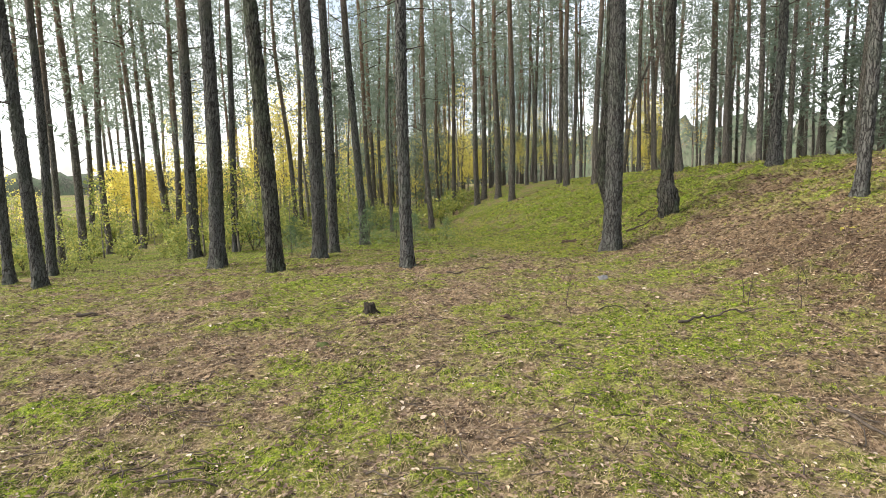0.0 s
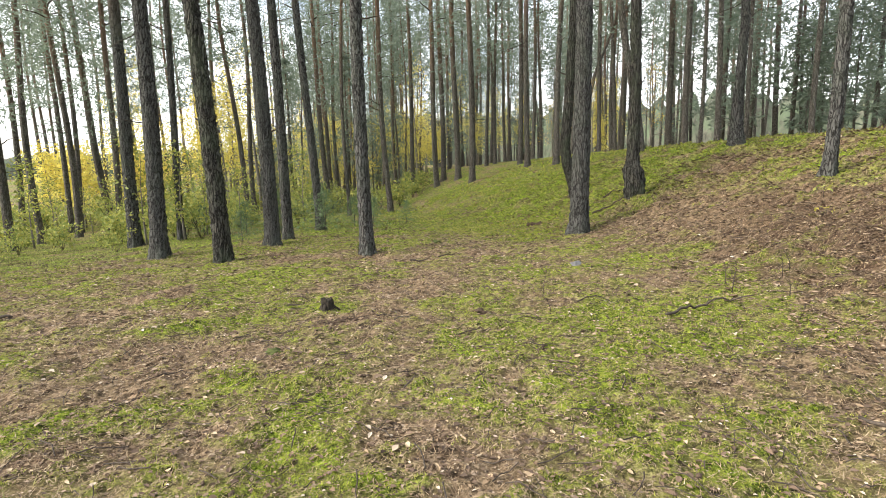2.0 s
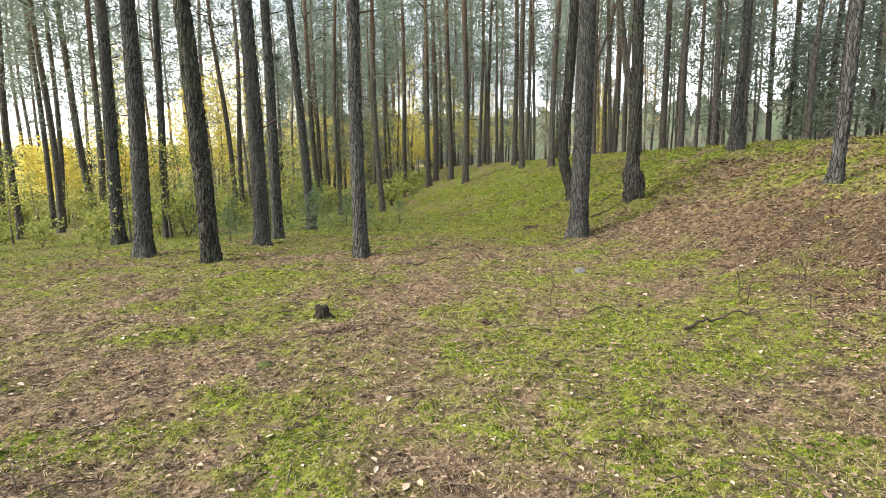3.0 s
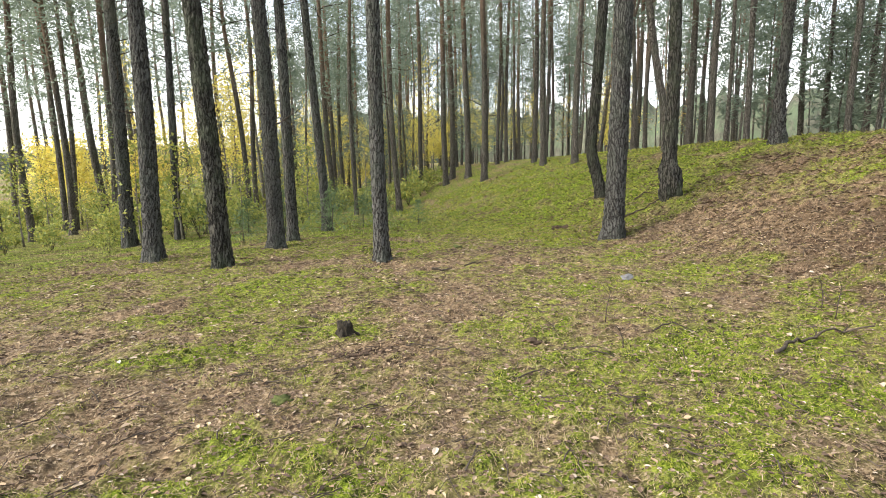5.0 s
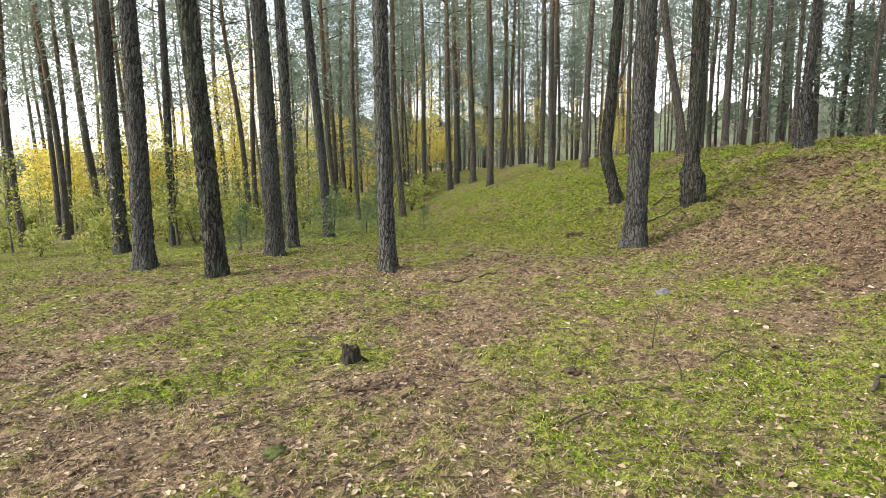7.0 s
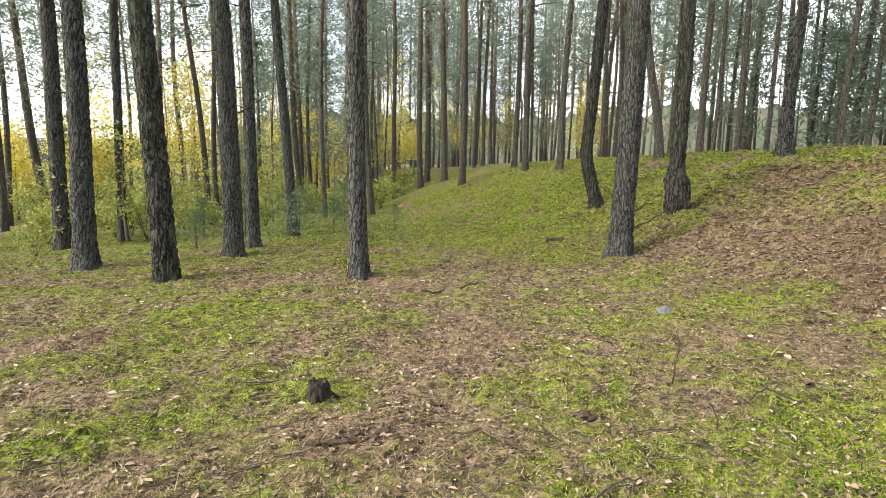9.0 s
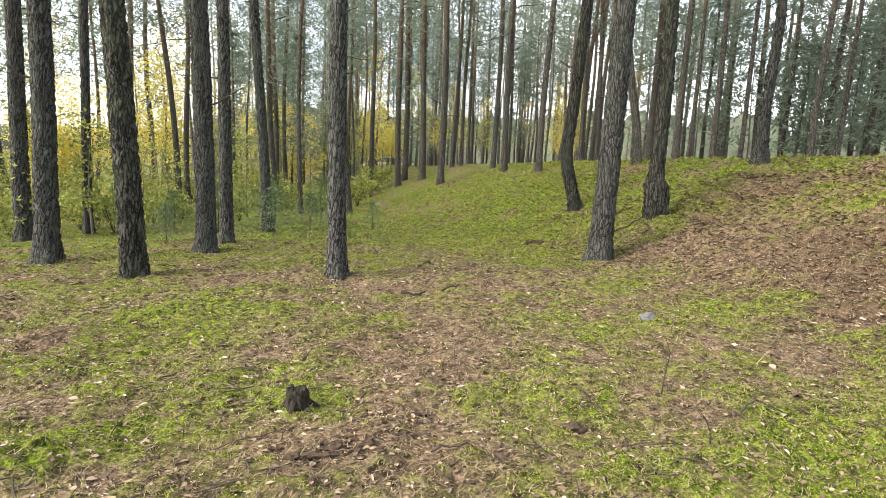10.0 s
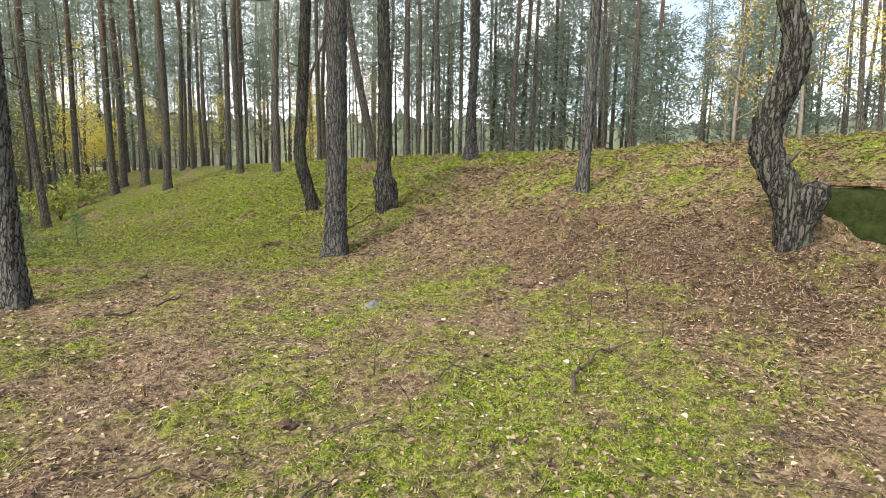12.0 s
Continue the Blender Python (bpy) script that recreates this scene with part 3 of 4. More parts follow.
# ---- slimmer pines behind them ----
pine(8.44, 19.81, 0.38, near=False, spine=bent([(0, 0), (-0.04, 0.55), (-0.17, 1.4), (-0.36, 2.3), (-0.52, 3.15), (-0.66, 4), (-0.85, 5.5), (-0.9, 20)], (0.87, -0.49)), label="curved pine leaning aside with an orange upper trunk")
pine(9.1, 28.0, 0.30, near=False, height=9.0, spine=bent([(0, 0), (0.18, 1.5), (0.25, 2.5), (0.55, 4.0), (1.0, 5), (1.4, 6.1), (1.6, 7), (1.9, 10)], (0.91, -0.41)), label="thin crooked pine leaning far over")
for row in (
    (-13.85, 22.76, 0.30, 0, 0), (-13.5, 24.6, 0.30, 0.002, 0), (-15.33, 27.34, 0.28, -0.01, -0.006), (-14.82, 27.15, 0.26, 0.03, 0.016), (-14.58, 29.54, 0.42, -0.079, -0.039),
    (-12.97, 26.92, 0.33, 0.025, 0.012), (-8.24, 30.84, 0.32, -0.058, -0.016), (-8.65, 33.86, 0.34, 0, 0), (-4.11, 32.94, 0.36, -0.053, -0.007), (-4.33, 39.37, 0.32, 0.014, 0.002),
    (-2.27, 24.62, 0.20, 0.013, 0), (-0.5, 25.0, 0.29, -0.037, 0), (-0.34, 43.47, 0.31, -0.004, 0)):
    pine(*row, near=False, sway=0.1)
for row in (
    (0.74, 33.9, 0.31, -0.01, 0), (1.99, 31.64, 0.36, -0.019, 0), (2.55, 33.86, 0.38, 0, 0), (3.13, 30.98, 0.38, -0.01, 0), (3.4, 27.2, 0.36, 0, 0), (5.11, 33.58, 0.24, 0.013, 0), (5.66, 33.59, 0.24, 0.008, 0),
    (7.32, 39.2, 0.24, -0.022, 0.004), (5.8, 27.46, 0.28, 0, 0), (5.6, 24.96, 0.28, -0.005, 0), (7.51, 31.87, 0.26, 0.009, 0), (8.76, 35.02, 0.25, -0.005, 0), (6.3, 22.89, 0.28, 0.012, 0)):
    pine(*row, near=False, sway=0.06)
for row in (
    (9.03, 25.53, 0.26, 0.007, 0), (9.76, 25.53, 0.26, -0.042, 0.016), (13.1, 27.2, 0.46, -0.01, 0), (11.31, 22.22, 0.36, -0.006, 0.003), (12.73, 23.61, 0.24, -0.01, 0.005), (12.0, 21.1, 0.30, -0.02, 0.01),
    (13.28, 21.35, 0.24, 0.017, -0.011), (18.7, 27.3, 0.38, -0.03, 0.02), (20.17, 27.38, 0.25, -0.023, 0.017), (15.05, 20.17, 0.30, 0, 0), (17.2, 21.86, 0.33, 0.01, -0.01), (16.42, 20.47, 0.24, 0.021, -0.02), (18.56, 21.39, 0.26, 0, 0)):
    pine(*row, near=False, sway=0.06)
for row in (
    (20.26, 20.19, 0.26, -0.04, 0.05), (20.51, 20.01, 0.26, -0.013, 0.016), (21.04, 18.99, 0.28, 0, 0), (21.6, 18.6, 0.28, 0.027, -0.038), (21.48, 10.41, 0.26, -0.013, 0.04), (25.75, 11.14, 0.26, -0.015, 0.05)):
    pine(*row, near=False, sway=0.06)

# ---- the far wood ----
far_pines = []
for i in range(5):
    tree = new("pine_tree")
    sp_, ra_ = straight(random.uniform(-0.02, 0.02), random.uniform(-0.02, 0.02), 0.10, 500 + i), taper(0.14, 20.0)
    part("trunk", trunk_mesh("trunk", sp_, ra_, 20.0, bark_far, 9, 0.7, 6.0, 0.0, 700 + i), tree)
    dress(tree, sp_, ra_, 600 + i, CROWNS, low=3.5, high=9.5, dead=5)
    tagged(tree, "slender pine in the depth of the wood", "tree", "pines of the wood")
    far_pines.append(tree)


def far_place(i, tree, lo, hi, a0, a1):
    d = math.sqrt(random.uniform(lo * lo, hi * hi))
    a = radians(random.uniform(a0, a1))
    x, y = d * math.sin(a), d * math.cos(a)
    s = random.uniform(0.85, 1.2)
    m = Matrix.Translation((x, y, zg(x, y))) @ pose(0, 0, 0, 0, 0, random.uniform(0, 360)) @ Matrix.Diagonal((s, s, s, 1))
    if i < 0:
        tree.matrix_basis = m
    else:
        copy_thing(tree, m)


for lo, hi, a0, a1, n in ((38, 80, -14, 22, 50), (36, 80, 16, 48, 22), (36, 80, 44, 80, 20), (34, 70, -46, -14, 20)):
    for i in range(n):
        far_place(i, far_pines[i % 5], lo, hi, a0, a1)
for t in far_pines:
    far_place(-1, t, 40, 70, -10, 30)

# slim pole-like pines that fill the depth
poles = []
POLE_CROWNS = [pine_crown("crown", 80 + i, 8.0 + i, 15.5, 1.7, 22, 4, 9) for i in range(3)]
for i in range(3):
    tree = new("pine_tree")
    sp_, ra_ = straight(random.uniform(-0.03, 0.03), random.uniform(-0.03, 0.03), 0.12, 520 + i), taper(0.085, 16.0)
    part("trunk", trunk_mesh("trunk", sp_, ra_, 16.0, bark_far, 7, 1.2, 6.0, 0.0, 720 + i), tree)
    part("crown", POLE_CROWNS[i], tree)
    tagged(tree, "thin pole-like pine in the crowded wood", "tree", "pines of the wood")
    poles.append(tree)
for lo, hi, a0, a1, n in ((38, 85, -12, 22, 48), (36, 80, 22, 80, 40)):
    for i in range(n):
        far_place(i, poles[i % 3], lo, hi, a0, a1)
for t in poles:
    far_place(-1, t, 45, 70, 0, 40)

# ---- undergrowth ----
def young_tree(seed, height, spread, material, leaves, size, low=0.25, name="young_tree"):
    """A thin stem with rising side branches and leaves in loose clumps."""
    g = random.Random(seed)
    tree = new(name)
    pts = [(0.05 * height * math.sin(2 * f + seed) * f, 0.04 * height * math.sin(3 * f + 2 * seed) * f, height * f - 0.1) for f in (0, 0.2, 0.4, 0.6, 0.8, 1)]
    part("trunk", tube("trunk", pts, [0.012 * height * (1.05 - f / 5.2) ** 1.2 for f in range(6)], birch_bark, 6), tree)
    centres, sizes = [], []
    for i in range(16):
        f = low + (1 - low) * (i + g.random()) / 16
        a, r = i * 2.4 + g.uniform(-0.6, 0.6), spread * (1.15 - f) * g.uniform(0.5, 1.2)
        tip = (pts[3][0] * f + r * math.cos(a), pts[3][1] * f + r * math.sin(a), height * f + r * 0.45)
        if i % 2 == 0:
            part("branch", tube("branch", [(0, 0, height * f - 0.12), ((tip[0]) * 0.5, tip[1] * 0.5, height * f + r * 0.15), tip], [0.006 * height * (1.1 - f), 0.004 * height * (1.1 - f), 0.002], birch_bark, 4), tree)
        for k in range(3):
            q = 0.4 + 0.3 * k + g.uniform(-0.1, 0.1)
            centres.append((tip[0] * q + g.gauss(0, 0.1 * spread), tip[1] * q + g.gauss(0, 0.1 * spread), height * f + (tip[2] - height * f) * q + g.gauss(0, 0.08 * spread)))
            sizes.append(spread * g.uniform(0.14, 0.36))
    part("crown", leaf_cloud("crown", centres, sizes, leaves // 48, size, size * 0.36, material, seed, 0.3, 0.8), tree)
    return tree


def conifer(seed, height, spread, low, material, blades, size, whorls=14, name="young_conifer"):
    g = random.Random(seed)
    tree = new(name)
    part("trunk", tube("trunk", [(0, 0, -0.1), (0.03, 0.02, height * 0.5), (0, 0, height)], [0.012 * height + 0.006, 0.008 * height, 0.004], bark_far, 7), tree)
    centres, sizes = [], []
    for i in range(whorls):
        f = low + (1 - low) * i / whorls
        r = spread * (1.06 - f) * g.uniform(0.7, 1.15)
        for b in range(5):
            if g.random() < 0.18:
                continue
            a = b * 1.257 + i * 0.7 + g.uniform(-0.3, 0.3)
            for q in (0.3, 0.65, 1.0):
                centres.append((r * q * math.cos(a), r * q * math.sin(a), height * f + r * q * g.uniform(-0.1, 0.3)))
                sizes.append(max(0.05, r * 0.24))
    part("crown", leaf_cloud("crown", centres, sizes, blades, size, size * 0.12, material, seed, 0.0, 0.4), tree)
    return tree


def shrub(seed, height, material, leaves, size):
    g = random.Random(seed)
    bush = new("shrub")
    centres = []
    for i in range(6):
        a, r = g.uniform(0, 6.28), height * g.uniform(0.2, 0.7)
        top = (r * math.cos(a), r * math.sin(a), height * g.uniform(0.55, 1.0))
        part("stem", tube("stem", [(0, 0, -0.05), (top[0] * 0.35, top[1] * 0.35, top[2] * 0.5), top], [0.009, 0.006, 0.002], twig_wood, 4), bush)
        for k in range(7):
            q = g.uniform(0.3, 1.05)
            centres.append((top[0] * q + g.gauss(0, 0.12), top[1] * q + g.gauss(0, 0.12), top[2] * q))
    part("leaves", leaf_cloud("leaves", centres, [0.16] * len(centres), leaves // 42, size, size * 0.42, material, seed, 0.2, 0.5), bush)
    return bush


def put(ob, x, y, turn=0.0, s=1.0, sink=0.0):
    ob.matrix_basis = Matrix.Translation((x, y, zg(x, y) - sink)) @ pose(0, 0, 0, 0, 0, turn) @ Matrix.Diagonal((s, s, s, 1))
    return ob


def spread_copies(ob, places):
    """The first place takes the thing itself, the rest take copies."""
    first = None
    for x, y, turn, s in places:
        m = Matrix.Translation((x, y, zg(x, y))) @ pose(0, 0, 0, 0, 0, turn) @ Matrix.Diagonal((s, s, s, 1))
        if first is None:
            first = m
        else:
            copy_thing(ob, m)
    ob.matrix_basis = first


def fan(n, lo, hi, a0, a1, s0=0.75, s1=1.25):
    out = []
    for _ in range(n):
        d, a = math.sqrt(random.uniform(lo * lo, hi * hi)), radians(random.uniform(a0, a1))
        out.append((d * math.sin(a), d * math.cos(a), random.uniform(0, 360), random.uniform(s0, s1)))
    return out


random.seed(5)
for i, (h, sp_w) in enumerate(((3.4, 1.6), (6.5, 1.9), (8.5, 2.2))):
    t = tagged(young_tree(300 + i, h, sp_w, yellow_leaves, 1000, 0.15), "young birch with bright yellow autumn leaves", "tree", "yellow young trees")
    spots = (fan(8, 34, 41, -30, -22) + fan(4, 34, 46, -40, -30), fan(9, 34, 48, -26, -14) + fan(9, 36, 50, -10, 8, 0.6, 1.0), fan(8, 36, 52, -24, -6) + fan(8, 40, 56, -6, 15, 0.55, 0.85))[i]
    spread_copies(t, spots + fan(5, 38, 60, -26, -8, 0.8, 1.2) + fan(9, 40, 66, -10, 23, 0.75, 1.15))
t = tagged(young_tree(310, 2.6, 1.0, pale_leaves, 500, 0.11), "thin sapling with sparse yellow-green leaves", "sapling", "saplings under the pines")
spread_copies(t, fan(16, 19, 33, -42, -4, 0.6, 1.2))
t = tagged(young_tree(320, 7.5, 2.0, yellow_leaves, 1100, 0.11, 0.35), "young maple with yellow leaves behind the bank", "tree", "yellow young trees")
spread_copies(t, [(21.0, 9.2, 30, 1.1), (23.5, 8.0, 200, 1.2), (26, 12.0, 90, 1.0)])
t = tagged(young_tree(321, 6.0, 1.5, orange_leaves, 620, 0.095, 0.2), "young tree with thin orange and yellow leaves", "tree", "orange young trees")
spread_copies(t, [(18.5, 13.0, 10, 1.0), (20.0, 11.6, 140, 1.15), (22.5, 15.5, 200, 0.9), (13.5, 30, 20, 0.8), (9.3, 27.2, 60, 0.6), (8.0, 29.5, 150, 0.5)])
for i, (lo, hi, w) in enumerate(((1.2, 8.0, 1.9), (3.0, 12.0, 2.4), (0.7, 5.5, 1.6), (2.0, 10.0, 2.1))):
    t = new("young_pine")
    part("trunk", tube("trunk", [(0, 0, -0.1), (0.06, 0.03, hi * 0.3), (0.0, 0.08, hi * 0.65), (0, 0, hi)], [0.009 * hi, 0.008 * hi, 0.005 * hi, 0.01], bark_far, 7), t)
    part("crown", pine_crown("crown", 330 + i, lo, hi, w, 26, 5, 10), t)
    tagged(t, "young pine with loose green boughs in the wood", "tree", "young pines")
    spread_copies(t, (fan(9, 28, 50, 26, 82) + fan(5, 44, 66, -10, 24), fan(11, 34, 62, 20, 82) + fan(9, 40, 68, -26, 24), fan(11, 24, 44, 36, 82) + fan(6, 36, 60, -16, 12), fan(8, 30, 56, 24, 82) + fan(5, 42, 64, -10, 24) + fan(6, 28, 50, 20, 46) + fan(3, 27, 44, 52, 62))[i])
t = tagged(conifer(340, 9.0, 2.0, 0.3, needles, 10, 0.3, 13, "young_pine"), "young pine with drooping dark green boughs", "tree", "young pines")
spread_copies(t, [(-6.4, 34.0, 0, 1.0), (-3.4, 38.0, 80, 1.1)])
t = tagged(conifer(341, 1.3, 0.75, 0.06, spruce_needles, 7, 0.12, 9), "knee-high young conifer among the pines", "sapling", "young conifers")
spread_copies(t, [(-2.4, 17.6, 0, 1.0), (-1.6, 18.8, 60, 0.8), (-3.9, 18.4, 20, 1.1), (-4.6, 16.6, 200, 0.7), (-0.9, 17.4, 100, 0.75), (-2.9, 20.4, 10, 1.2), (-5.3, 19.6, 10, 0.9), (0.1, 18.8, 80, 0.6), (-7.0, 20.5, 30, 0.9), (-1.4, 21.5, 130, 1.1)])
for i in range(4):
    t = tagged(shrub(350 + i, 0.9 + 0.25 * i, pale_leaves, 460, 0.12), "leafy shrub with pale yellow-green autumn leaves", "shrub", "undergrowth shrubs")
    spread_copies(t, fan(7, 18, 26, -42, -24, 0.4, 0.9) + fan(12, 20, 34, -26, -3, 0.5, 1.2) + fan(22, 26, 40, -44, 2) + (fan(3, 18, 24, 58, 76, 0.6, 0.9) if i == 0 else []))

# ---- ground cover ----
rs = np.random.RandomState(77)


def fan_points(n, lo, hi, power=1.0):
    d = lo + (hi - lo) * rs.uniform(0, 1, n) ** power
    a = np.radians(rs.uniform(-47, 78, n))
    return -0.3 + d * np.sin(a), 0.3 + d * np.cos(a), d


def blades(name, x, y, d, length, width, upright, material, label, category, grow=14.0):
    """Thin pointed blades, one triangle each, on the ground."""
    n = len(x)
    z = ground_z(x, y) - 0.004
    a = rs.uniform(0, 6.283, n)
    ln = length * rs.uniform(0.5, 1.4, n) * (1 + d / grow)
    wd = width * rs.uniform(0.6, 1.3, n) * (1 + d / grow)
    up = upright * rs.uniform(0.2, 1.3, n)
    dx, dy = np.cos(a) * ln * np.sqrt(np.maximum(0.05, 1 - np.minimum(up, 1) ** 2)), np.sin(a) * ln * np.sqrt(np.maximum(0.05, 1 - np.minimum(up, 1) ** 2))
    b = rs.uniform(0, 6.283, n) if upright > 0.3 else a + 1.571
    sx, sy = np.cos(b) * wd, np.sin(b) * wd
    base = np.stack((x, y, z + (0.006 if upright < 0.3 else 0)), -1)
    side = np.stack((sx, sy, np.zeros(n)), -1)
    tip = base + np.stack((dx, dy, ln * up + 0.004), -1)
    if upright < 0.3:
        tip[:, 2] = ground_z(tip[:, 0], tip[:, 1]) + 0.004 + ln * up
    verts = np.stack((base - side, base + side, tip), 1).reshape(-1, 3)
    ob = new(name, mesh_from(name, verts, np.arange(3 * n).reshape(-1, 3).tolist(), material, False))
    return tagged(ob, label, category, kind="stuff")


x, y, d = fan_points(680000, 1.6, 16.0)
clump = 0.45 + 0.9 * cushions(x, y)
keep = moss_amount(x, y) * 0.85 + 0.55 * clump > rs.uniform(0.45, 1.0, len(x))
blades("moss", x[keep], y[keep], d[keep], 0.013, 0.0030, 0.7, moss_green, "short green moss and grass on the forest floor", "moss")
x, y, d = fan_points(130000, 13.0, 27.0)
keep = (moss_amount(x, y) * 0.8 + 0.45 * lattice(x, y, 2.5, 43) + 0.25 * lattice(x, y, 6.0, 44) > rs.uniform(0.2, 0.9, len(x))) & (x > foot_of_bank(y) - 2)
blades("bank_moss", x[keep], y[keep], d[keep], 0.035, 0.008, 0.6, moss_green, "tufts of green moss over the far bank", "moss")
x, y, d = fan_points(330000, 1.6, 15.0)
keep = 1.15 - 0.85 * moss_amount(x, y) > rs.uniform(0, 1.0, len(x))
blades("needle_litter", x[keep], y[keep], d[keep], 0.036, 0.0014, 0.14, needle_brown, "brown fallen pine needles on the ground", "needles")
# Scraps, mostly dark and kept to hollows, imitate shade between moss clumps.
speckle = leaf_material("mixed_litter_scraps", [(0.02, 0.015, 0.01), (0.06, 0.04, 0.026), (0.34, 0.25, 0.16), (0.045, 0.045, 0.015), (0.12, 0.08, 0.05), (0.03, 0.022, 0.014)], 0.1, 0.9)
x, y, d = fan_points(130000, 4.0, 21.0)
keep = 0.1 - 0.7 * cushions(x, y) > rs.uniform(-0.5, 0.4, len(x))
blades("litter_scraps", x[keep], y[keep], d[keep], 0.017, 0.0065, 0.35, speckle, "dark and pale scraps of litter in the moss, shading its hollows", "litter", 9.0)
x, y, d = fan_points(26000, 14, 34)
keep = x < foot_of_bank(y) - 0.5
blades("grass", x[keep], y[keep], d[keep] * 0 + 1, 0.11, 0.006, 0.8, dry_grass, "pale dry grass between the pines", "grass")
x, y, d = fan_points(5000, 1.6, 9)
keep = wave(x, y, 2.0, 55) > 0.12
blades("dry_stalks", x[keep], y[keep], d[keep], 0.07, 0.0022, 0.7, dry_grass, "thin dry grass stalks in the moss", "grass")


def chips(name, n, lo, hi, size, lift, material, label, category, bare=None, power=0.9, slope=False):
    """Small curled flakes: two triangles folded along the middle."""
    x, y, d = fan_points(n, lo, hi, power)
    if bare is not None:
        keep = bare - moss_amount(x, y) > rs.uniform(0, 1, n)
        x, y, d = x[keep], y[keep], d[keep]
    if slope:
        keep = (x > foot_of_bank(y) - 0.6) & (lattice(x, y, 3.0, 51) + lattice(x, y, 8.0, 52) > -0.25)
        x, y, d = x[keep], y[keep], d[keep]
    n = len(x)
    a = rs.uniform(0, 6.283, n)
    s = size * rs.uniform(0.45, 1.5, n) * (1 + d / 12)
    w = s * rs.uniform(0.35, 0.7, n)
    u = np.stack((np.cos(a), np.sin(a), rs.uniform(-0.25, 0.25, n)), -1) * s[:, None]
    v = np.stack((-np.sin(a), np.cos(a), rs.uniform(-0.3, 0.3, n)), -1) * w[:, None]
    c = np.stack((x, y, ground_z(x, y) + lift + 0.3 * s), -1)
    curl = np.stack((np.zeros(n), np.zeros(n), s * rs.uniform(0.1, 0.5, n)), -1)
    verts = np.stack((c - u, c - 0.3 * u - v + curl, c + 0.4 * u - 0.9 * v + curl, c + u, c + 0.4 * u + 0.9 * v + curl * 0.8, c - 0.3 * u + v + curl * 0.7), 1).reshape(-1, 3)
    k = np.arange(n)[:, None] * 6
    faces = np.concatenate((k + [0, 1, 2, 3], k + [0, 3, 4, 5])).tolist()
    return tagged(new(name, mesh_from(name, verts, faces, material, False)), label, category, kind="stuff")


bark_chip = leaf_material("dark_bark_flakes", [(0.04, 0.028, 0.02), (0.09, 0.06, 0.04), (0.16, 0.11, 0.075)], 0.02, 0.9)
chips("fallen_leaves", 9000, 1.6, 16, 0.0075, 0.003, leaf_litter, "pale dead leaves strewn over the moss", "leaves")
bank_scraps = leaf_material("bank_litter_scraps", [(0.03, 0.02, 0.014), (0.16, 0.108, 0.064), (0.28, 0.20, 0.12), (0.045, 0.03, 0.02), (0.40, 0.30, 0.21), (0.08, 0.05, 0.033)], 0.03, 0.9)
chips("bank_litter", 110000, 4.5, 17, 0.012, 0.006, bank_scraps, "loose brown litter of leaves and bark on the bank", "litter", 1.15, 1.0, True)
chips("far_bank_litter", 9000, 13, 27, 0.015, 0.004, bank_scraps, "brown scraps of litter in the moss of the far bank", "litter", None, 1.0, True)
chips("moss_scraps", 26000, 2.0, 15, 0.010, 0.002, bank_scraps, "small dark and pale scraps lying in the moss", "litter")
chips("brown_leaves", 12000, 1.6, 16, 0.012, 0.002, needle_brown, "brown curled leaf scraps in the litter", "leaves", 1.05)
chips("large_leaves", 420, 1.6, 12, 0.016, 0.003, leaf_litter, "large dry curled leaves lying on the moss", "leaves")
chips("bark_flakes", 30000, 1.6, 17, 0.013, 0.003, bark_chip, "dark flakes of pine bark on the ground", "bark", 1.15)


def lumps(name, n, lo, hi, size, material, label, category, bare):
    """Small closed knobbly ovals: fallen cones."""
    x, y, d = fan_points(n, lo, hi, 0.9)
    keep = bare - moss_amount(x, y) > rs.uniform(0, 1, n)
    x, y = x[keep], y[keep]
    verts, faces = [], []
    z = ground_z(x, y)
    for i in range(len(x)):
        a, s = rs.uniform(0, 6.283), size * rs.uniform(0.7, 1.3)
        o = len(verts)
        for j, (u, r) in enumerate(((-1, 0.25), (-0.5, 0.62), (0.1, 0.66), (0.7, 0.4), (1.05, 0.1))):
            for k in range(7):
                t = k * 0.8976 + 0.45 * j
                rr = s * r * rs.uniform(0.8, 1.15)
                verts.append((x[i] + math.cos(a) * u * s - math.sin(a) * math.cos(t) * rr, y[i] + math.sin(a) * u * s + math.cos(a) * math.cos(t) * rr, z[i] + s * 0.5 + math.sin(t) * rr))
        faces += [(o + j * 7 + k, o + j * 7 + (k + 1) % 7, o + j * 7 + 7 + (k + 1) % 7, o + j * 7 + 7 + k) for j in range(4) for k in range(7)]
        faces += [tuple(o + k for k in range(7))[::-1], tuple(o + 28 + k for k in range(7))]
    return tagged(new(name, mesh_from(name, verts, faces, material, False)), label, category, kind="stuff")


lumps("pine_cones", 800, 1.6, 11, 0.016, cone_scale, "dark open pine cones lying in the litter", "pine cones", 1.1)


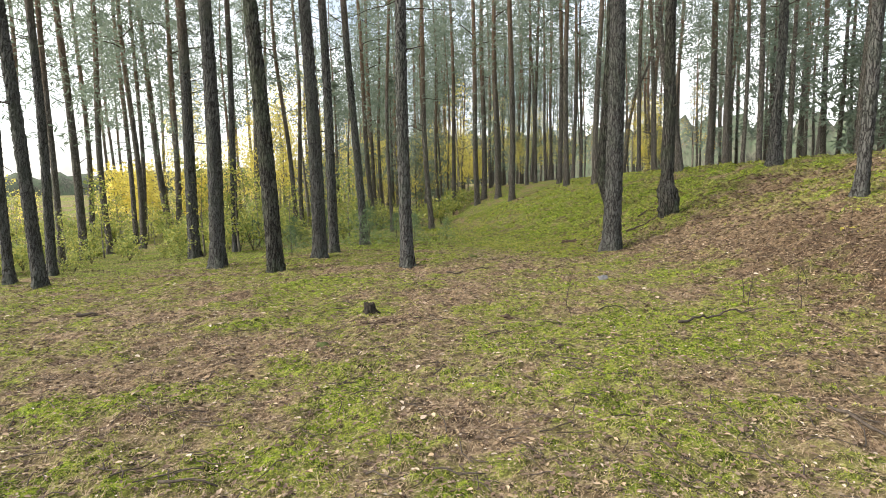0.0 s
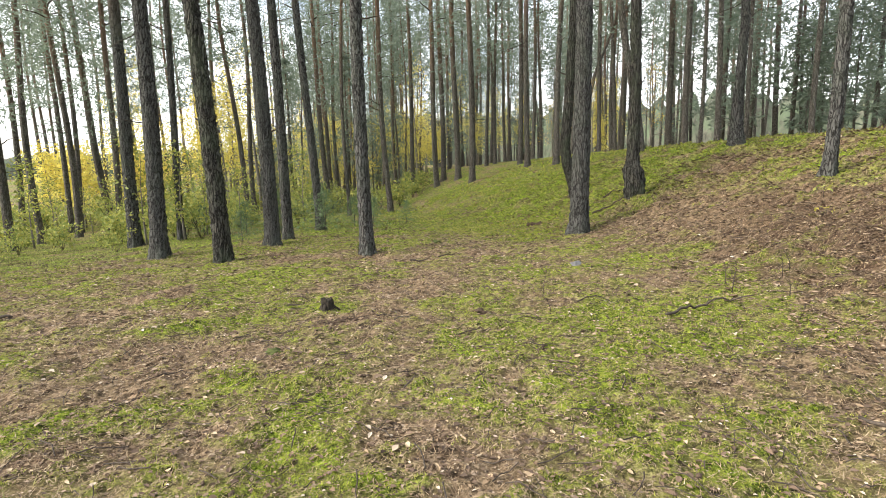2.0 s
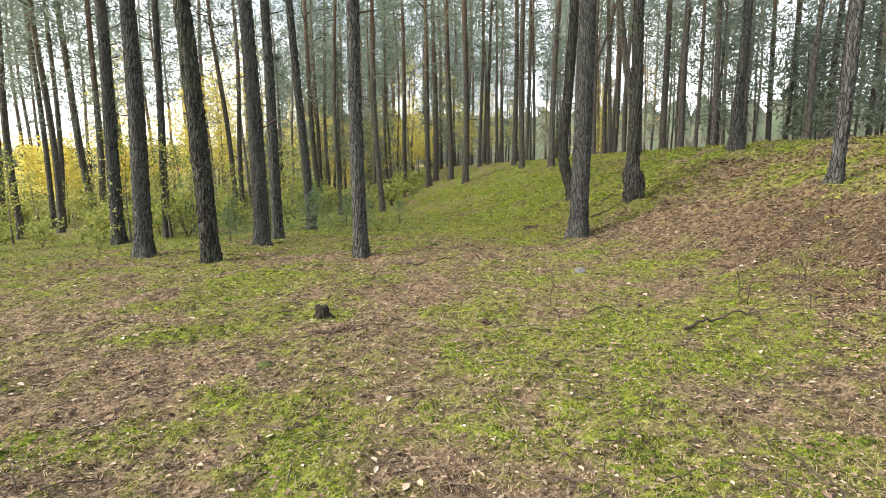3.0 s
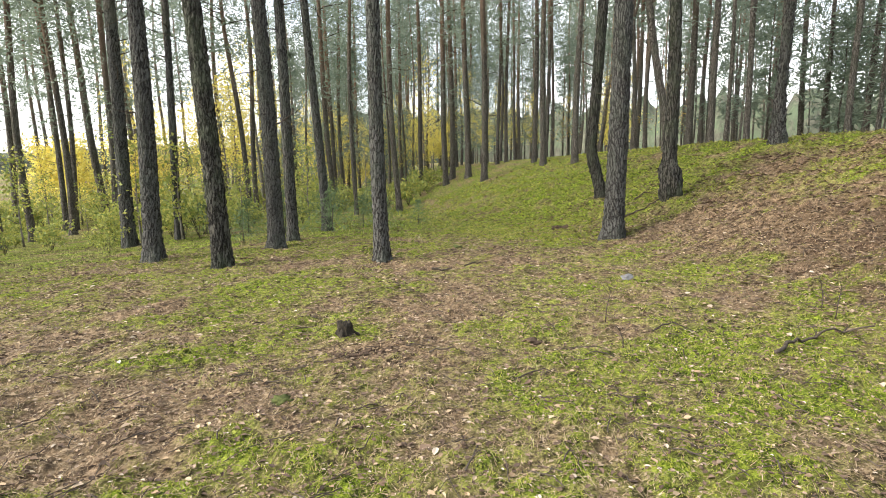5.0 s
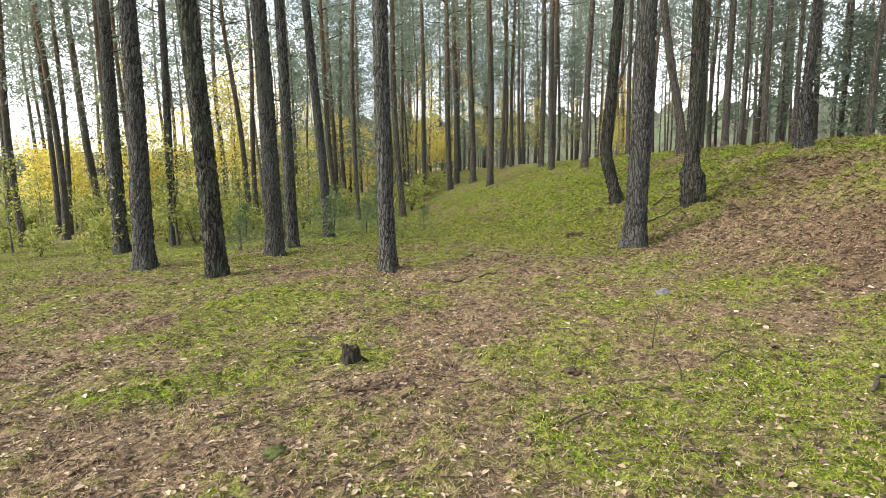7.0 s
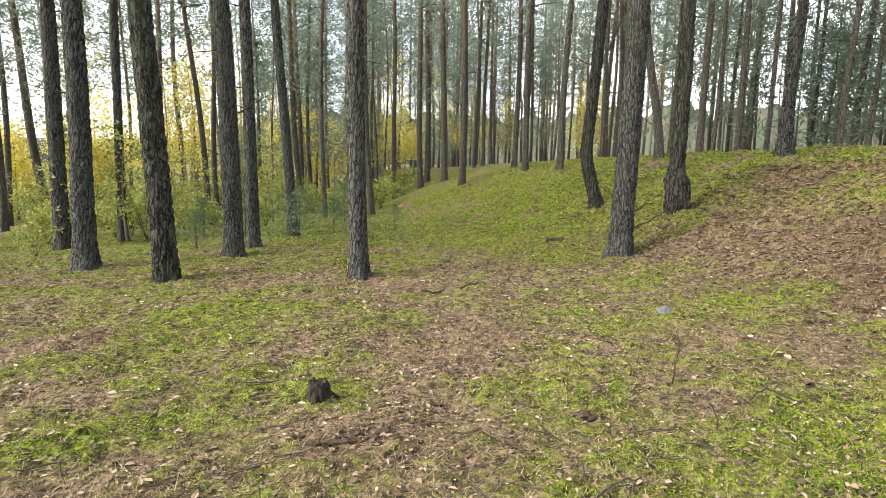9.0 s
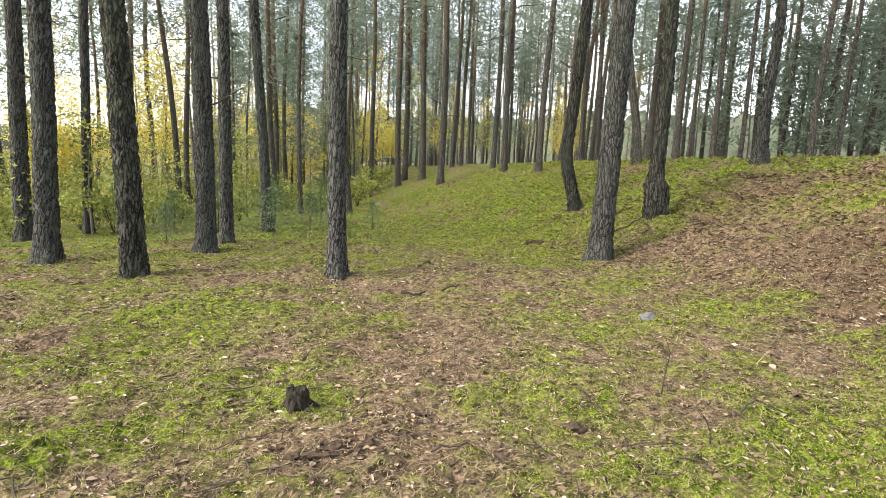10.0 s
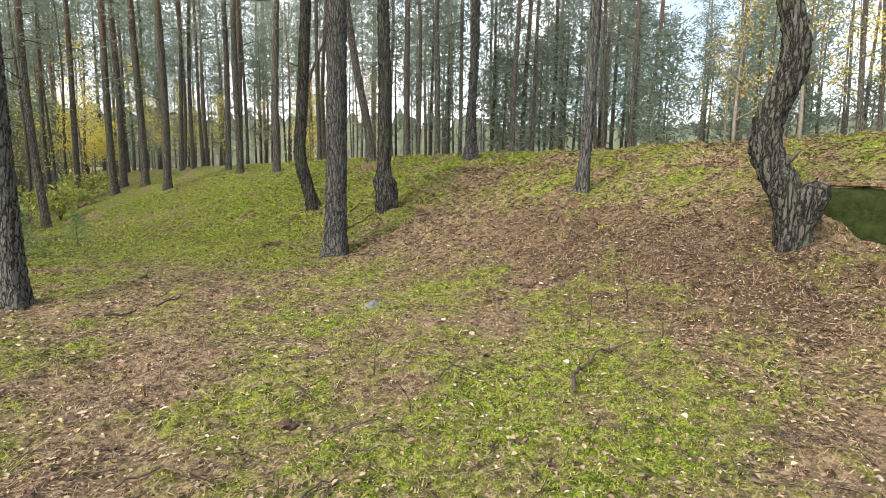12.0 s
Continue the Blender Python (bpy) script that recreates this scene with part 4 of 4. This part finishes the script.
def small_twigs(n, lo, hi):
    x, y, d = fan_points(n, lo, hi, 0.9)
    verts, faces = [], []
    for i in range(n):
        a, ln, r = rs.uniform(0, 6.283), rs.uniform(0.06, 0.26), rs.uniform(0.002, 0.0045)
        o = len(verts)
        px, py = x[i], y[i]
        for j in range(4):
            pz = zg(px, py) + 0.012 + rs.uniform(0, 0.012)
            for k in range(4):
                t = k * 1.571
                verts.append((px - math.sin(a) * math.cos(t) * r, py + math.cos(a) * math.cos(t) * r, pz + math.sin(t) * r))
            a += rs.uniform(-0.3, 0.3)
            px, py = px + math.cos(a) * ln / 3, py + math.sin(a) * ln / 3
        faces += [(o + j * 4 + k, o + j * 4 + (k + 1) % 4, o + j * 4 + 4 + (k + 1) % 4, o + j * 4 + 4 + k) for j in range(3) for k in range(4)]
    return tagged(new("small_twigs", mesh_from("small_twigs", verts, faces, twig_wood)), "thin broken twigs scattered over the litter", "twigs", kind="stuff")


small_twigs(1700, 1.6, 13)


# ---- single things on the ground ----
def stick(points, thick, label, lift=0.012, forks=()):
    """A fallen branch resting on the ground along points (x, y)."""
    x0, y0 = points[0]
    fine = []
    g = random.Random(int(1000 * abs(x0) + 77 * abs(y0)))
    for (ax, ay), (bx, by) in zip(points, points[1:]):
        for k in range(4):
            f = k / 4
            fine.append((ax + (bx - ax) * f + g.gauss(0, thick * 0.3), ay + (by - ay) * f + g.gauss(0, thick * 0.5)))
    fine.append(points[-1])
    n = len(fine)
    pts = [(px - x0, py - y0, zg(px, py) - zg(x0, y0) + thick + 0.012 + g.uniform(0, lift)) for px, py in fine]
    ob = new("fallen_branch")
    ob.matrix_basis = Matrix.Translation((x0, y0, zg(x0, y0)))
    part("stem", tube("stem", pts, [thick * (1.05 - 0.65 * i / n) for i in range(n)], twig_wood, 7, 0.12, 3), ob)
    for at, dx, dy in forks:
        p = pts[int(at * (n - 1))]
        part("twig", tube("twig", [p, (p[0] + dx * 0.5, p[1] + dy * 0.5, p[2] + 0.02), (p[0] + dx, p[1] + dy, p[2] + 0.015)], [thick * 0.5, thick * 0.35, thick * 0.15], twig_wood, 5), ob)
    return tagged(ob, label, "branch", "fallen branches")


stick([(2.46, 5.66), (2.72, 5.9), (2.98, 6.0), (3.28, 6.1), (3.58, 6.02)], 0.015, "bent dead branch lying on bright green moss", 0.03, [(0.6, 0.12, 0.14), (0.85, 0.14, 0.1)])
stick([(2.42, 3.37), (2.48, 3.1), (2.60, 2.9), (2.75, 2.6)], 0.011, "thin grey stick lying in needle litter")
stick([(-1.56, 2.81), (-1.24, 2.81)], 0.009, "short dark stick lying in needle litter")
stick([(-0.44, 2.83), (-0.27, 2.71)], 0.006, "short dark twig lying on the moss")
stick([(-0.08, 2.79), (0.2, 2.76)], 0.006, "short dark twig lying on the moss")
stick([(0.39, 5.49), (0.55, 5.6), (0.72, 5.65)], 0.007, "thin curved twig lying on the moss")
stick([(-0.1, 4.35), (-0.01, 4.57)], 0.007, "short pale twig lying on the moss", 0.01, [(0.6, 0.06, 0.05)])
stick([(5.27, 14.86), (5.82, 15.08)], 0.018, "dead branch lying across the bank", 0.03)
stick([(4.6, 13.85), (5.0, 13.92), (5.46, 14.02)], 0.02, "dead branch lying across the bank", 0.03)
stick([(-0.38, 6.41), (-0.28, 6.44)], 0.007, "short dark twig lying on the moss")
stick([(-0.19, 6.21), (0.01, 6.21)], 0.008, "short dark twig lying on the moss")
stick([(-0.81, 4.88), (-0.8, 5.08)], 0.006, "short pale twig lying in the litter")
stick([(-5.42, 7.93), (-5.15, 8.0)], 0.03, "short rotten piece of wood on the moss")
stick([(0.05, 10.25), (0.36, 10.27)], 0.02, "dark piece of branch in brown needles")
stick([(1.8, 6.35), (2.05, 6.5), (2.3, 6.42)], 0.008, "thin curved twig lying on the moss")
stick([(0.55, 10.1), (0.9, 10.7)], 0.012, "thin dry twig by the foot of a pine", 0.05, [(0.5, 0.1, 0.1)])


def bare_seedling(x, y, height, seed):
    g = random.Random(seed)
    ob = new("seedling")
    ob.matrix_basis = Matrix.Translation((x, y, zg(x, y)))
    lean = g.uniform(-0.15, 0.15)
    part("stem", tube("stem", [(0, 0, -0.03), (lean * 0.2 * height, 0, height * 0.35), (lean * height, 0.03, height * 0.7), (lean * height - 0.06, 0.02, height)], [0.006, 0.005, 0.0035, 0.0015], twig_wood, 5), ob)
    for f, s in ((0.5, 1), (0.65, -1)):
        part("twig", tube("twig", [(lean * f * height, 0.02, height * f), (lean * f * height + s * 0.04, 0.02, height * (f + 0.12)), (lean * f * height + s * 0.07, 0.03, height * (f + 0.28))], [0.003, 0.002, 0.001], twig_wood, 4), ob)
    return tagged(ob, "thin leafless seedling stem standing in the moss", "seedling", "bare seedlings")


for k, (px, py, h) in enumerate(((1.52, 6.76, 0.42), (3.79, 6.87, 0.40), (3.68, 6.56, 0.42), (1.43, 6.1, 0.22), (3.92, 5.95, 0.22), (4.3, 6.6, 0.3), (4.5, 6.75, 0.28))):
    bare_seedling(px, py, h, 900 + k)

# the rotten stump
stump = new("tree_stump")
stump.matrix_basis = Matrix.Translation((-0.966, 6.94, zg(-0.966, 6.94))) @ Matrix.Diagonal((0.66, 0.66, 0.88, 1))
verts, n = [], 36
for j, (z, r) in enumerate(((-0.06, 0.115), (0.0, 0.108), (0.04, 0.100), (0.08, 0.096), (0.11, 0.094), (0.135, 0.09), (0.13, 0.06), (0.10, 0.02))):
    for k in range(n):
        t = k * 6.283 / n
        jag = 0.05 * noise.noise(Vector((2.6 * math.cos(t), 2.6 * math.sin(t), 4.0))) + 0.02 * noise.noise(Vector((9 * math.cos(t), 9 * math.sin(t), 1.0))) if 4 <= j <= 6 else 0.0
        rr = r * (1.05 + 0.13 * math.sin(5 * t + 0.5 * j) + 0.09 * math.sin(11 * t + 2))
        verts.append((rr * math.cos(t), rr * math.sin(t), z + jag))
part("body", mesh_from("body", verts, [tuple(int(q) for q in f) for f in grid_faces(8, n, True)] + [tuple(7 * n + k for k in range(n))], stump_wood), stump)
for a, ln in ((0.3, 0.17), (2.6, 0.15), (4.4, 0.14)):
    part("root", tube("root", [(0.07 * math.cos(a), 0.07 * math.sin(a), 0.05), (0.13 * math.cos(a), 0.13 * math.sin(a), 0.01), (ln * 1.3 * math.cos(a), ln * 1.3 * math.sin(a), -0.03)], [0.04, 0.03, 0.012], stump_wood, 8, 0.1), stump)
tagged(stump, "small dark rotten stump with a jagged top", "stump")


def rock(name, x, y, sx, sy, sz, material, label, category, seed, sink=0.3, rough=0.22):
    bm = bmesh.new()
    bmesh.ops.create_icosphere(bm, subdivisions=3, radius=1.0)
    for v in bm.verts:
        k = 1 + rough * noise.noise(v.co * 1.6 + Vector((seed, 0, 0))) * 2 + 0.4 * rough * noise.noise(v.co * 5 + Vector((0, seed, 0)))
        v.co = Vector((v.co.x * sx * k, v.co.y * sy * k, v.co.z * sz * k))
    me = bpy.data.meshes.new(name)
    bm.to_mesh(me)
    bm.free()
    me.materials.append(material)
    me.polygons.foreach_set("use_smooth", [True] * len(me.polygons))
    ob = new(name, me)
    ob.matrix_basis = Matrix.Translation((x, y, zg(x, y) + sz * (1 - 2 * sink)))
    return tagged(ob, label, category)


rock("stone", 2.54, 8.69, 0.09, 0.06, 0.05, stone_grey, "small grey stone lying in moss and needles", "stone", 3)
earth_clod = plain_material("dark_earth", (0.028, 0.02, 0.014), (0.11, 0.075, 0.05), 35.0)
moss_clod = plain_material("dark_moss", (0.03, 0.038, 0.012), (0.09, 0.105, 0.03), 45.0)
for k in range(14):
    px, py = -0.70 + random.gauss(0, 0.12), 6.27 + random.gauss(0, 0.045)
    rock("wood_chunk", px, py, random.uniform(0.02, 0.05), random.uniform(0.012, 0.025), random.uniform(0.01, 0.022), earth_clod, "chunk of dark rotten wood in dug-up litter", "wood", 40 + k, 0.2, 0.5)["group"] = "rotten wood chunks"
rock("earth_clod", 0.73, 6.43, 0.06, 0.04, 0.035, earth_clod, "small clod of dark earth in the moss", "earth", 7, 0.3, 0.5)
rock("moss_cushion", -1.25, 5.45, 0.07, 0.05, 0.035, moss_clod, "small dark green cushion of moss in the litter", "moss", 8, 0.3, 0.4)
rock("moss_cushion", 0.68, 12.5, 0.10, 0.07, 0.06, moss_clod, "dark green cushion of moss at the foot of the bank", "moss", 9, 0.3, 0.4)
rock("earth_clod", 3.3, 14.7, 0.10, 0.07, 0.06, earth_clod, "dark lump of earth on the bank", "earth", 10, 0.3, 0.5)
rock("earth_clod", 3.5, 14.65, 0.08, 0.06, 0.05, earth_clod, "dark lump of earth on the bank", "earth", 11, 0.3, 0.5)

for k, (px, py, s) in enumerate(((6.75, 9.1, 1.0), (6.95, 8.75, 0.8), (6.25, 8.4, 0.7))):
    sprig = new("seedling")
    sprig.matrix_basis = Matrix.Translation((px, py, zg(px, py)))
    part("stem", tube("stem", [(0, 0, -0.03), (0.01, 0.0, 0.12 * s), (0.02, 0.01, 0.24 * s)], [0.005, 0.004, 0.002], twig_wood, 5), sprig)
    part("leaves", leaf_cloud("leaves", [(0.02, 0, 0.2 * s), (-0.12 * s, 0.02, 0.19 * s), (0.15 * s, 0, 0.17 * s)], [0.08, 0.07, 0.07], 3, 0.09 * s, 0.03 * s, pale_leaves if k < 2 else yellow_leaves, 70 + k, 0.1, 0.2), sprig)
    tagged(sprig, "small maple seedling with pale yellow leaves", "seedling", "yellow seedlings")

# the mossy block set into the bank
block = new("concrete_block")
u, w = Vector((0.40, -0.917, 0)), Vector((0.917, 0.40, 0))
block.matrix_basis = Matrix(((u.x, w.x, 0, 7.08), (u.y, w.y, 0, 6.12), (0, 0, 1, 0), (0, 0, 0, 1)))


def slab_mesh(name, x1, y0, y1, z0, z1, material, rough):
    bm = bmesh.new()
    bmesh.ops.create_cube(bm, size=1.0)
    for v in bm.verts:
        v.co = Vector((x1 * (v.co.x + 0.5), y0 + (y1 - y0) * (v.co.y + 0.5), z0 + (z1 - z0) * (v.co.z + 0.5)))
    bmesh.ops.bevel(bm, geom=list(bm.edges), offset=0.03, segments=2, affect="EDGES")
    bmesh.ops.subdivide_edges(bm, edges=list(bm.edges), cuts=9, use_grid_fill=True)
    for v in bm.verts:
        v.co += Vector((0.3, 1, 0.6)) * rough * (noise.noise(v.co * 4.5) + 0.5 * noise.noise(v.co * 13))
    me = bpy.data.meshes.new(name)
    bm.to_mesh(me)
    bm.free()
    me.materials.append(material)
    me.polygons.foreach_set("use_smooth", [True] * len(me.polygons))
    return me


part("body", slab_mesh("body", 2.3, 0, 0.8, 0.0, 1.30, slab_moss_shaded, 0.05), block, "face grown over with dark green moss, pit shade in its colour")
part("cap", slab_mesh("cap", 2.32, -0.01, 0.85, 1.302, 1.36, forest_floor, 0.04), block, "top edge buried under brown litter")
tagged(block, "mossy old concrete block half buried in the bank", "concrete block")

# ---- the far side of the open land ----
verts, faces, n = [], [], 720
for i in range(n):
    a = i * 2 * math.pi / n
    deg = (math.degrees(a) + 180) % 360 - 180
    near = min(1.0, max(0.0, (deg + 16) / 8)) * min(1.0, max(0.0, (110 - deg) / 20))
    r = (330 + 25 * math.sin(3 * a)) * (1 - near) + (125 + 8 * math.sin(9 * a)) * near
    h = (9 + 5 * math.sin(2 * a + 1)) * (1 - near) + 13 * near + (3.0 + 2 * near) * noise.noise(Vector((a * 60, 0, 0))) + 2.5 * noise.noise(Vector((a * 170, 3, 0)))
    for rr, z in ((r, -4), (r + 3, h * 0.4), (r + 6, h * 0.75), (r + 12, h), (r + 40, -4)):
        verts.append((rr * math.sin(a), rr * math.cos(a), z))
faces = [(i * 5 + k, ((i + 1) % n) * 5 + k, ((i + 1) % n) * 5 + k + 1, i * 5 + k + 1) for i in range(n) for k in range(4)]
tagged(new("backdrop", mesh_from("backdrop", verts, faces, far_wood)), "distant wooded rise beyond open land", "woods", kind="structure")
